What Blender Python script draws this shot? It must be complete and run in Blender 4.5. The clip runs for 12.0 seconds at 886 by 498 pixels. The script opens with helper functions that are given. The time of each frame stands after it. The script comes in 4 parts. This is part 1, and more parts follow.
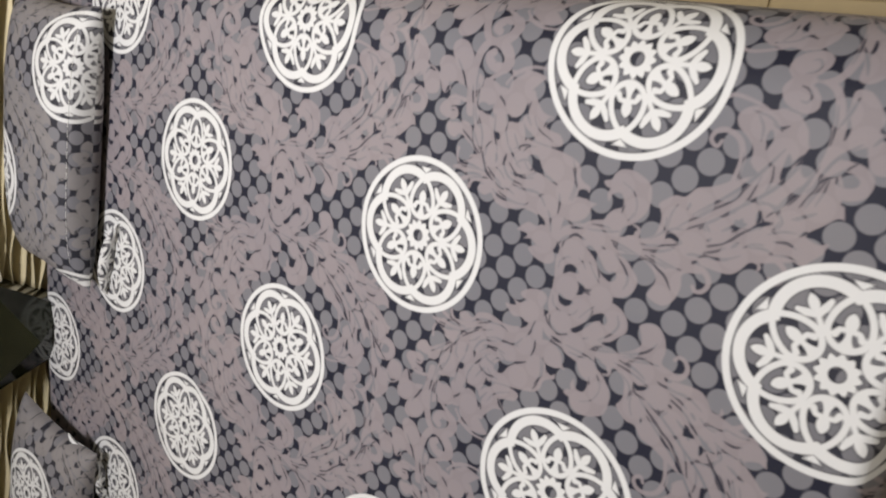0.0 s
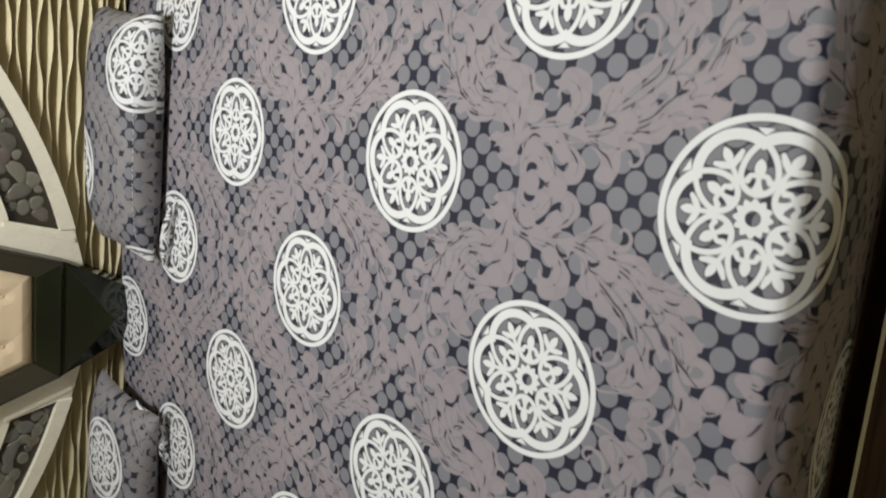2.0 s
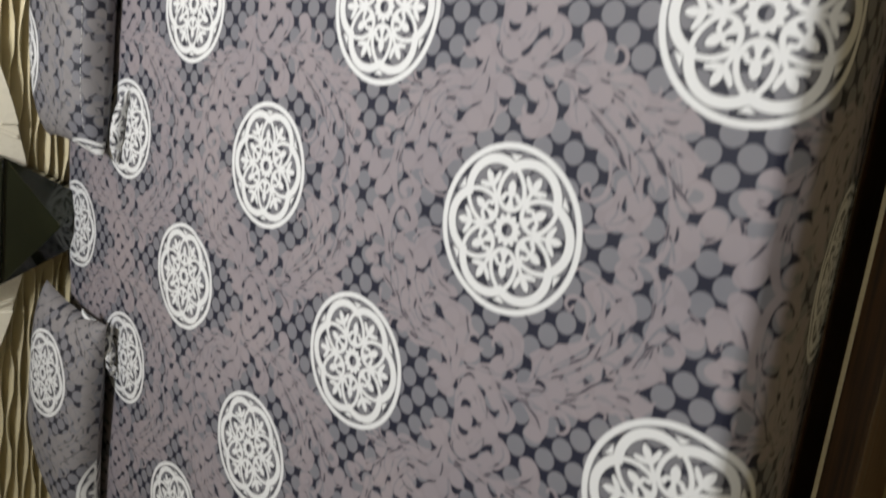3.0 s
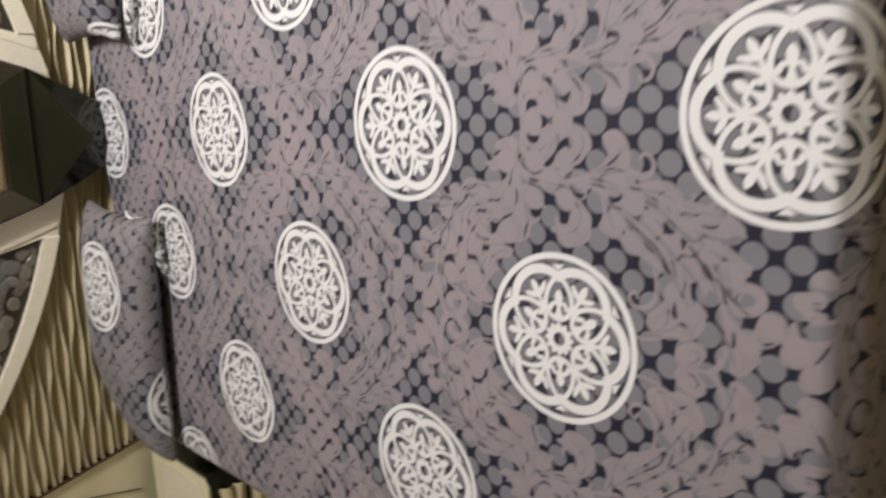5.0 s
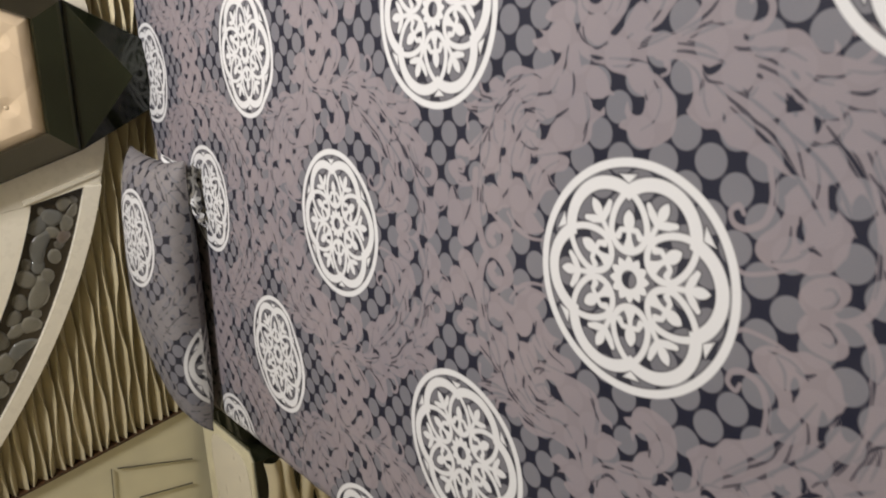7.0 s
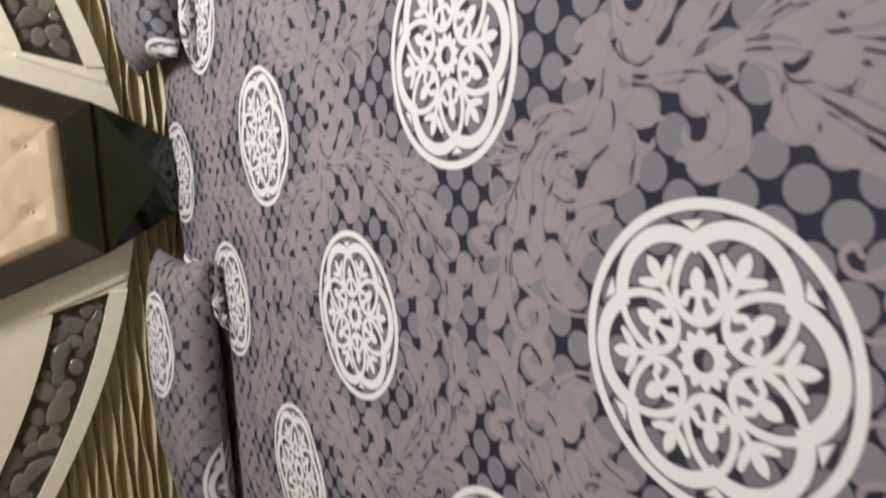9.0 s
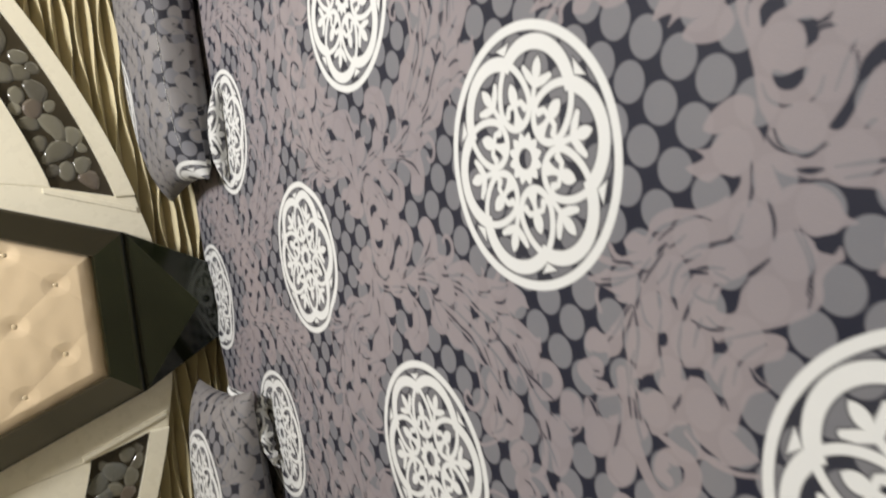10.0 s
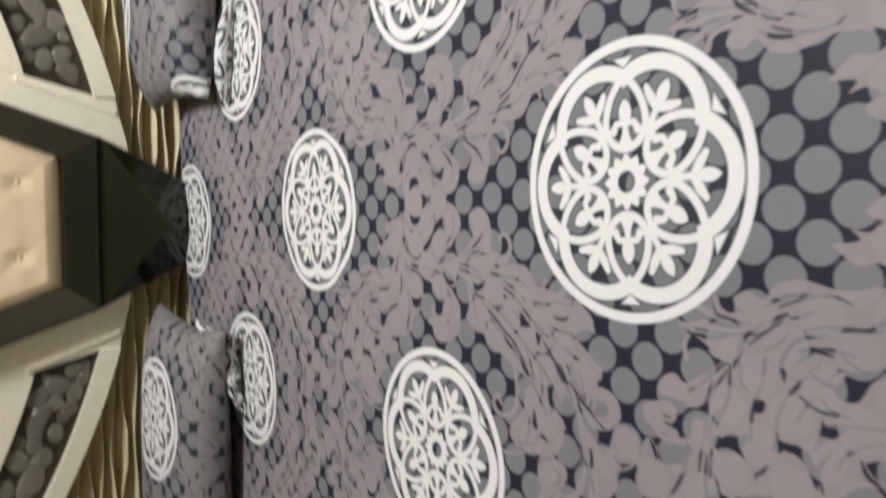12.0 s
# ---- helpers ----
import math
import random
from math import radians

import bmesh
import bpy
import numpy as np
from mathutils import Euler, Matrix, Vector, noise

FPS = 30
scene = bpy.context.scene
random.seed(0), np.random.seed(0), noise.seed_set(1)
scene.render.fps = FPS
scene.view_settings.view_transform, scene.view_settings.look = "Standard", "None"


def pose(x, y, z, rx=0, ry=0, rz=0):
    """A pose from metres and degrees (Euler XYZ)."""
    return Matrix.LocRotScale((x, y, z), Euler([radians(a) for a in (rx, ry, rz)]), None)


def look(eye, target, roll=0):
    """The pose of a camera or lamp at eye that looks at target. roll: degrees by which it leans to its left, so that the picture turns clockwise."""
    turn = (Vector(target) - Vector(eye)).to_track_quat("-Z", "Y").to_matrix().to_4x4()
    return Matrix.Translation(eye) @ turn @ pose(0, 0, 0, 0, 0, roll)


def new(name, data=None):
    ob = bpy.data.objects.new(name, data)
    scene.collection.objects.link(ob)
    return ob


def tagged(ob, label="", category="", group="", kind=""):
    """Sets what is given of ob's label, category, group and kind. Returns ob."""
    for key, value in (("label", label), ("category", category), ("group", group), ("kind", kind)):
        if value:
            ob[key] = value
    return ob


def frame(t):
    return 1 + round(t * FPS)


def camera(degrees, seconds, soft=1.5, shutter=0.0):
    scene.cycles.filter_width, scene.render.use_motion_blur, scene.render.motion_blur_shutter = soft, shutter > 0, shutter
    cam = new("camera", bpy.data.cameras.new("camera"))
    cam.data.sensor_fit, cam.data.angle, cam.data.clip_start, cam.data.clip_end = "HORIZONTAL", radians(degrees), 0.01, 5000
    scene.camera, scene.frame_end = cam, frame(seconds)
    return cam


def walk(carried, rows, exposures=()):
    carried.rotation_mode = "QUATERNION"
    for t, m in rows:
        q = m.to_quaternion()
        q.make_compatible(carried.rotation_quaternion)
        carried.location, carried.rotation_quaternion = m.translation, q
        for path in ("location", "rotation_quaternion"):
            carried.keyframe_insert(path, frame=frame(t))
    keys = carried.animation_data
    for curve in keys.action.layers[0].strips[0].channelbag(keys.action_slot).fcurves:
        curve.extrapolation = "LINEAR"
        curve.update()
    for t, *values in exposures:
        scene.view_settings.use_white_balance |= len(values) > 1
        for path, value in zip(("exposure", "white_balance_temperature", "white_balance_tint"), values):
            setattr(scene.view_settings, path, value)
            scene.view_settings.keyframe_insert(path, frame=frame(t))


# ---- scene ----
ROWS = [
    (0.0, pose(0.8694, -0.6850, 1.4260, -9.41, 38.54, -80.50)),
    (0.5, pose(0.8770, -0.7401, 1.4301, -7.94, 38.80, -80.22)),
    (1.0, pose(0.8306, -0.7954, 1.4388, -9.92, 41.09, -82.15)),
    (1.5, pose(0.7416, -0.8754, 1.4384, -8.27, 42.99, -83.18)),
    (2.0, pose(0.6965, -0.9322, 1.4344, -6.92, 45.20, -83.71)),
    (2.5, pose(0.6271, -0.9369, 1.4201, -5.45, 44.65, -82.02)),
    (3.0, pose(0.4744, -0.9012, 1.3919, -6.26, 42.72, -81.26)),
    (4.8, pose(0.0487, -0.8913, 1.4049, -10.97, 42.53, -91.55)),
    (5.0, pose(0.0299, -0.8782, 1.3630, -14.40, 44.91, -94.54)),
    (5.5, pose(-0.0193, -0.8047, 1.2972, -18.27, 48.55, -98.23)),
    (6.0, pose(-0.0652, -0.7673, 1.2439, -16.48, 50.42, -96.46)),
    (6.5, pose(-0.0992, -0.7537, 1.2034, -11.69, 50.82, -91.19)),
    (6.7, pose(-0.1001, -0.7553, 1.1800, -15.71, 51.99, -95.19)),
    (8.3, pose(-0.1781, -0.7292, 1.0520, -12.31, 57.34, -94.90)),
    (8.5, pose(-0.1822, -0.7113, 1.0406, -11.85, 58.04, -96.20)),
    (9.0, pose(-0.1684, -0.6522, 1.0257, -11.80, 56.69, -100.98)),
    (9.5, pose(-0.1524, -0.5815, 1.0026, -11.32, 56.86, -106.29)),
    (10.0, pose(-0.1138, -0.5182, 0.9965, -14.01, 57.89, -111.29)),
    (10.5, pose(-0.0812, -0.4765, 1.0088, -15.29, 57.20, -114.01)),
    (11.0, pose(-0.0509, -0.4341, 1.0186, -13.22, 57.90, -114.12)),
    (11.5, pose(-0.0368, -0.4169, 1.0393, -8.13, 55.76, -106.70)),
    (12.0, pose(-0.0339, -0.4149, 1.0751, -4.38, 53.96, -93.42)),
]
cam = camera(62.0, 12.0, soft=2.0, shutter=0.5)
walk(cam, ROWS, exposures=[(0.0, -0.30, 6600, 11), (1.5, -0.30, 6450, 5), (3.2, -0.22, 6450, 8), (5.0, 0.04, 6750, 13), (6.5, 0.08, 6700, 12), (8.5, 0.08, 6550, 12),
                           (10.0, 0.02, 6700, 7), (11.0, 0.03, 6600, 3), (12.0, -0.01, 6550, 7)])

# ---- light: one round ceiling lamp, walls all round ----
world = bpy.data.worlds.new("room_air")
world.use_nodes = True
world.node_tree.nodes["Background"].inputs[0].default_value = (0.5, 0.5, 0.5, 1)
world.node_tree.nodes["Background"].inputs[1].default_value = 0.05
scene.world = world


def area_lamp(name, at, target, size, power, colour):
    data = bpy.data.lights.new(name, "AREA")
    data.shape, data.size, data.energy, data.color = "DISK", size, power, colour
    ob = new(name, data)
    ob.matrix_world = look(at, target)
    return ob


area_lamp("ceiling_lamp_light", (0.85, 0.25, 2.62), (0.85, 0.25, 0), 0.55, 71, (0.99, 0.975, 1.0))

# ---- sizes: U is one repeat of the print; the bed's top is at height BED ----
U = 0.59
BED = 0.58
XL, XR, YF, YH = -1.475 * U, 1.65 * U, -1.135 * U, 2.13 * U
HB_Y, HB_SLOPE = 2.185 * U, -0.114


# ---- small node helpers ----
class Mat:
    def __init__(self, name):
        self.m = bpy.data.materials.new(name)
        self.m.use_nodes = True
        self.t = self.m.node_tree
        self.b = self.t.nodes["Principled BSDF"]

    def node(self, kind, **inputs):
        n = self.t.nodes.new(kind)
        for k, v in inputs.items():
            self.put(n.inputs[k.replace("_", " ")], v)
        return n

    def put(self, socket, v):
        if isinstance(v, bpy.types.NodeSocket):
            self.t.links.new(v, socket)
        elif isinstance(v, tuple) and len(v) == 3 and len(socket.default_value) == 4:
            socket.default_value = (*v, 1)
        else:
            socket.default_value = v

    def set(self, **inputs):
        for k, v in inputs.items():
            self.put(self.b.inputs[k.replace("_", " ")], v)
        return self

    def noise(self, scale, detail=3.0, rough=0.55, vec=None):
        n = self.node("ShaderNodeTexNoise", Scale=scale, Detail=detail, Roughness=rough)
        self.t.links.new(vec or self.coords(), n.inputs["Vector"])
        return n.outputs["Fac"]

    def coords(self):
        return self.node("ShaderNodeTexCoord").outputs["Object"]

    def ramp(self, fac, lo, hi, a=0.0, b=1.0):
        n = self.node("ShaderNodeMapRange")
        for i, v in enumerate((fac, lo, hi, a, b)):
            self.put(n.inputs[i], v)
        return n.outputs[0]

    def mix(self, fac, a, b, mode="MIX"):
        n = self.t.nodes.new("ShaderNodeMix")
        n.data_type, n.blend_type = "RGBA", mode
        for i, v in ((0, fac), (6, a), (7, b)):
            self.put(n.inputs[i], v)
        return n.outputs[2]

    def math(self, op, a, b=0.0):
        n = self.t.nodes.new("ShaderNodeMath")
        n.operation = op
        self.put(n.inputs[0], a), self.put(n.inputs[1], b)
        return n.outputs[0]

    def attr(self, name):
        n = self.t.nodes.new("ShaderNodeAttribute")
        n.attribute_name = name
        return n.outputs["Fac"]

    def random(self):
        return self.t.nodes.new("ShaderNodeObjectInfo").outputs["Random"]

    def bump(self, height, strength, distance):
        n = self.node("ShaderNodeBump", Strength=strength, Distance=distance, Height=height)
        self.t.links.new(n.outputs[0], self.b.inputs["Normal"])
        return self


def plain(name, colour, rough, bump_scale=60, bump=0.15, spread=0.12, **more):
    m = Mat(name)
    big, fine = m.noise(3.0), m.noise(bump_scale, 4.0)
    dark = tuple(c * (1 - spread) for c in colour)
    light = tuple(min(1, c * (1 + spread)) for c in colour)
    m.set(Base_Color=m.mix(m.ramp(big, 0.3, 0.7), dark, light), Roughness=m.ramp(fine, 0.2, 0.8, rough * 0.85, min(1, rough * 1.15)), **more)
    m.bump(fine, bump, 0.002)
    return m.m


# ---- materials ----
def print_material(name, ground, leaves):
    """The printed cloth; ground and leaves are the two shades between which those colours drift."""
    m = Mat(name)
    edge = 0.0022
    inside = lambda name: m.ramp(m.attr(name), -edge, edge, 1.0, 0.0)
    cloud = m.ramp(m.noise(5.0, 2.0), 0.3, 0.7)
    ground_col = m.mix(cloud, *ground)
    dot_col = m.mix(cloud, (0.142, 0.142, 0.160), (0.168, 0.165, 0.178))
    leaf_col = m.mix(cloud, *leaves)
    col = m.mix(inside("dots"), ground_col, dot_col)
    col = m.mix(m.math("MULTIPLY", inside("leaf"), 0.9), col, leaf_col)
    col = m.mix(m.math("MULTIPLY", inside("disc"), 0.12), col, (0.105, 0.104, 0.108))
    rim = m.math("MULTIPLY", m.ramp(m.attr("white"), 0.001, 0.005, 0.5, 0.0), inside("disc"))
    col = m.mix(rim, col, (0.022, 0.022, 0.026))
    col = m.mix(inside("white"), col, (0.595, 0.60, 0.595))
    weave = m.noise(900.0, 2.0)
    col = m.mix(0.10, col, m.mix(weave, (0.0, 0.0, 0.0), (0.5, 0.5, 0.5)), "OVERLAY")
    m.set(Base_Color=col, Roughness=0.60, Sheen_Weight=0.02, Sheen_Roughness=0.4, Specular_IOR_Level=0.20)
    m.bump(m.math("ADD", m.math("MULTIPLY", weave, 0.15), m.noise(14.0, 3.0)), 0.25, 0.004)
    return m.m


def satin_material():
    m = Mat("olive_gold_satin")
    cloud = m.ramp(m.noise(6.0, 2.0), 0.3, 0.7)
    fine = m.noise(220.0, 2.0)
    m.set(Base_Color=m.mix(cloud, (0.56, 0.49, 0.30), (0.66, 0.585, 0.39)), Metallic=0.25,
          Roughness=m.ramp(fine, 0.3, 0.7, 0.36, 0.48), Sheen_Weight=0.15)
    m.bump(fine, 0.12, 0.0008)
    return m.m


def pebble_material():
    m = Mat("polished_pebble")
    r = m.random()
    n = m.t.nodes.new("ShaderNodeValToRGB")
    n.color_ramp.interpolation = "CONSTANT"
    stops = ((0.0, (0.070, 0.064, 0.044)), (0.18, (0.125, 0.118, 0.086)), (0.40, (0.042, 0.038, 0.027)), (0.54, (0.100, 0.094, 0.070)),
             (0.76, (0.26, 0.25, 0.19)), (0.82, (0.075, 0.052, 0.038)), (0.89, (0.085, 0.088, 0.078)))
    ramp = n.color_ramp
    ramp.elements[0].color = (*stops[0][1], 1)
    ramp.elements[1].position, ramp.elements[1].color = stops[1][0], (*stops[1][1], 1)
    for at, c in stops[2:]:
        ramp.elements.new(at).color = (*c, 1)
    m.put(n.inputs[0], r)
    vein = m.ramp(m.noise(45.0, 4.0), 0.4, 0.65)
    m.set(Base_Color=m.mix(vein, n.outputs[0], m.mix(0.35, n.outputs[0], (0.4, 0.38, 0.33))), Roughness=0.12, Coat_Weight=0.6, Coat_Roughness=0.05)
    return m.m


def floor_material():
    m = Mat("tan_floor_tile")
    grain = m.noise(9.0, 6.0, 0.65)
    r = m.random()
    a = m.mix(m.ramp(grain, 0.3, 0.7), (0.27, 0.205, 0.098), (0.33, 0.255, 0.132))
    m.set(Base_Color=m.mix(m.math("MULTIPLY", r, 0.25), a, (0.36, 0.28, 0.15)), Roughness=m.ramp(grain, 0.3, 0.7, 0.5, 0.62), Specular_IOR_Level=0.25)
    m.bump(grain, 0.05, 0.002)
    return m.m


def wood_material():
    m = Mat("dark_walnut")
    mp = m.node("ShaderNodeMapping")
    mp.inputs["Scale"].default_value = (2.0, 60.0, 60.0)
    m.t.links.new(m.coords(), mp.inputs["Vector"])
    grain = m.noise(2.0, 6.0, 0.65, mp.outputs[0])
    m.set(Base_Color=m.mix(m.ramp(grain, 0.35, 0.65), (0.022, 0.010, 0.005), (0.085, 0.040, 0.018)), Roughness=m.ramp(grain, 0.3, 0.7, 0.28, 0.45))
    m.bump(grain, 0.2, 0.001)
    return m.m


PRINT = print_material("printed_cotton", ((0.009, 0.010, 0.021), (0.013, 0.014, 0.027)), ((0.224, 0.199, 0.213), (0.256, 0.223, 0.230)))
CASE = print_material("pillowcase_cotton", ((0.017, 0.018, 0.026), (0.024, 0.024, 0.032)), ((0.190, 0.181, 0.183), (0.220, 0.206, 0.204)))
SATIN = satin_material()
PEBBLE = pebble_material()
FLOOR_TILE = floor_material()
WALNUT = wood_material()
CREAM = plain("cream_lacquer", (0.82, 0.77, 0.62), 0.28, 40, 0.03, 0.04, Coat_Weight=0.3)
EBONY = plain("black_green_gloss_lacquer", (0.010, 0.012, 0.006), 0.13, 30, 0.03, 0.4, Specular_IOR_Level=0.55)
UMBER = plain("brown_black_gloss_lacquer", (0.032, 0.028, 0.018), 0.16, 30, 0.03, 0.3, Specular_IOR_Level=0.55)
RESIN = plain("dark_resin", (0.034, 0.027, 0.017), 0.16, 80, 0.2, 0.4)
LEATHER = plain("beige_leatherette", (0.80, 0.635, 0.425), 0.36, 260, 0.12, 0.04)
BUTTON = plain("pearl_button", (0.62, 0.50, 0.33), 0.2, 50, 0.02, 0.05)
WALL = plain("cream_wall_paint", (0.62, 0.57, 0.43), 0.6, 120, 0.2, 0.05)
CEIL = plain("white_ceiling_paint", (0.75, 0.74, 0.70), 0.8, 120, 0.2, 0.03)
GROUT = plain("tan_grout", (0.24, 0.185, 0.095), 0.8, 90, 0.3, 0.15)
TOPMAT = plain("pale_marble_laminate", (0.68, 0.635, 0.43), 0.22, 12, 0.03, 0.14, Coat_Weight=0.4)
TICKING = plain("mattress_ticking", (0.3, 0.28, 0.3), 0.8, 300, 0.3, 0.06)
THREAD = plain("pale_thread", (0.6, 0.6, 0.58), 0.7)
PANEL_LINE = plain("dark_brown_line", (0.05, 0.045, 0.03), 0.6)
MATCLOTH = plain("ivory_plastic_mat", (0.66, 0.61, 0.47), 0.3, 30, 0.05, 0.06)


# ---- mesh helpers ----
def link(name, me, parent=None, label=""):
    ob = new(name, me)
    ob.parent = parent
    return tagged(ob, label)


def part(name, bm, material, parent, label="", smooth=False):
    me = bpy.data.meshes.new(name)
    bmesh.ops.recalc_face_normals(bm, faces=bm.faces[:])
    bm.to_mesh(me)
    bm.free()
    me.materials.append(material)
    if smooth:
        me.shade_smooth()
    return link(name, me, parent, label)


def box_bm(lo, hi, bevel=0.004, segments=2):
    bm = bmesh.new()
    bmesh.ops.create_cube(bm, size=1)
    for v in bm.verts:
        v.co = Vector([(lo[i] + hi[i]) / 2 + v.co[i] * (hi[i] - lo[i]) for i in range(3)])
    if bevel:
        bmesh.ops.bevel(bm, geom=bm.edges[:], offset=bevel, segments=segments, affect="EDGES", profile=0.6)
    return bm


def prism_bm(outline, back, front, bevel=0.0, segments=2):
    """A plate in the headboard's own plane: outline in (h, z), standing out from depth back to depth front."""
    bm = bmesh.new()
    a = [bm.verts.new((h, -back, z)) for h, z in outline]
    b = [bm.verts.new((h, -front, z)) for h, z in outline]
    face = bm.faces.new(b)
    bm.faces.new(a[::-1])
    n = len(a)
    for i in range(n):
        bm.faces.new((a[i], a[(i + 1) % n], b[(i + 1) % n], b[i]))
    if bevel:
        bmesh.ops.bevel(bm, geom=list(face.edges), offset=bevel, segments=segments, affect="EDGES", profile=0.6)
    return bm


def thing(name, label, category, at=None, group="", kind=""):
    ob = new(name)
    if at is not None:
        ob.matrix_world = at
    return tagged(ob, label, category, group, kind)


# ---- the print: one repeat as distance fields ----
N = 768
H = N // 2
FAR = 0.03


class Field:
    """A distance field over half a repeat of the print, from a medallion's axis to its neighbour's; shapes are laid into it, and it is mirrored at the end."""

    def __init__(self):
        self.d = np.full((H, N), FAR, np.float32)

    def window(self, pts, k):
        """The field's cells round the points, out to the distance k: where they lie in the array and in the print."""
        xs, ys = [p[0] for p in pts], [p[1] for p in pts]
        ii = np.arange(max(0, int((min(xs) - k) * N)), min(H - 1, int((max(xs) + k) * N)) + 1)
        jj = np.arange(int(math.floor((min(ys) - k) * N)), int(math.ceil((max(ys) + k) * N)) + 1)
        return np.ix_(ii, jj % N), ((ii + 0.5) / N)[:, None], ((jj + 0.5) / N)[None, :]

    def stroke(self, pts, radii):
        """A round-ended brush stroke along pts, its radius going from one to the next."""
        for p, q, r0, r1 in zip(pts, pts[1:], radii, radii[1:]):
            at, gx, gy = self.window((p, q), max(r0, r1) + FAR)
            if not at[0].size:
                continue
            gx, gy, dx, dy = gx - p[0], gy - p[1], q[0] - p[0], q[1] - p[1]
            f = np.clip((gx * dx + gy * dy) / (dx * dx + dy * dy + 1e-12), 0, 1)
            d = np.hypot(gx - f * dx, gy - f * dy) - (r0 + (r1 - r0) * f)
            self.d[at] = np.minimum(self.d[at], d)

    def shape(self, pts, add=True):
        """A closed outline, filled into the field or cut out of it."""
        at, gx, gy = self.window(pts, FAR)
        if not at[0].size:
            return
        best = np.full((gx.shape[0], gy.shape[1]), 9.0)
        inside = np.zeros(best.shape, bool)
        for p, q in zip(pts, pts[1:] + pts[:1]):
            dx, dy = q[0] - p[0], q[1] - p[1]
            f = np.clip(((gx - p[0]) * dx + (gy - p[1]) * dy) / (dx * dx + dy * dy + 1e-12), 0, 1)
            best = np.minimum(best, (gx - p[0] - f * dx) ** 2 + (gy - p[1] - f * dy) ** 2)
            if dy:
                inside ^= ((p[1] > gy) != (q[1] > gy)) & (gx < p[0] + (gy - p[1]) / dy * dx)
        d = np.where(inside, -1, 1) * np.sqrt(best)
        self.d[at] = np.minimum(self.d[at], d) if add else np.maximum(self.d[at], -d)

    def whole(self):
        """The field over a whole repeat, mirrored on the axis of the medallion at its middle."""
        half = np.roll(self.d, H, axis=1)
        return np.concatenate([half[::-1], half])


leaf_field, slit_field = Field(), Field()


def through_points(pts, n, closed=False):
    """n points on a Catmull-Rom curve through pts."""
    p = [Vector(c) for c in pts]
    p = [p[-1]] + p + [p[0], p[1]] if closed else [p[0] * 2 - p[1]] + p + [p[-1] * 2 - p[-2]]
    out, spans = [], len(p) - 3
    for i in range(n):
        f = i / (n if closed else n - 1) * spans
        k = min(int(f), spans - 1)
        t = f - k
        a, b, c, d = p[k:k + 4]
        v = 0.5 * ((2 * b) + (c - a) * t + (2 * a - 5 * b + 4 * c - d) * t * t + (3 * b - a - 3 * c + d) * t ** 3)
        out.append((v.x, v.y))
    return out


def leaf(outline):
    """A leaf of the print, as a closed outline."""
    leaf_field.shape(through_points(outline, 4 * len(outline), True))


def gap(outline):
    """An opening between leaves, through which ground and dots show."""
    leaf_field.shape(through_points(outline, 4 * len(outline), True), False)


def blade(knots):
    """A curling leaf along (x, y, half width) knots."""
    n = 7 * len(knots)
    path = through_points([k[:2] for k in knots], n)
    at = [i / (n - 1) * (len(knots) - 1) for i in range(n)]
    leaf_field.stroke(path, list(np.interp(at, range(len(knots)), [k[2] for k in knots])))


def tendril(knots, width):
    """A thin curling shoot that narrows to its tip."""
    n = 8 * len(knots)
    leaf_field.stroke(through_points(knots, n), [width * (1 - 0.45 * i / n) for i in range(n)])


def slit(knots, width):
    """A narrow cut between leaves that swells and tapers; ground and dots show through it."""
    n = 7 * len(knots)
    slit_field.stroke(through_points(knots, n), [0.0006 + width * math.sin(math.pi * (i + 0.5) / n) ** 0.7 for i in range(n)])


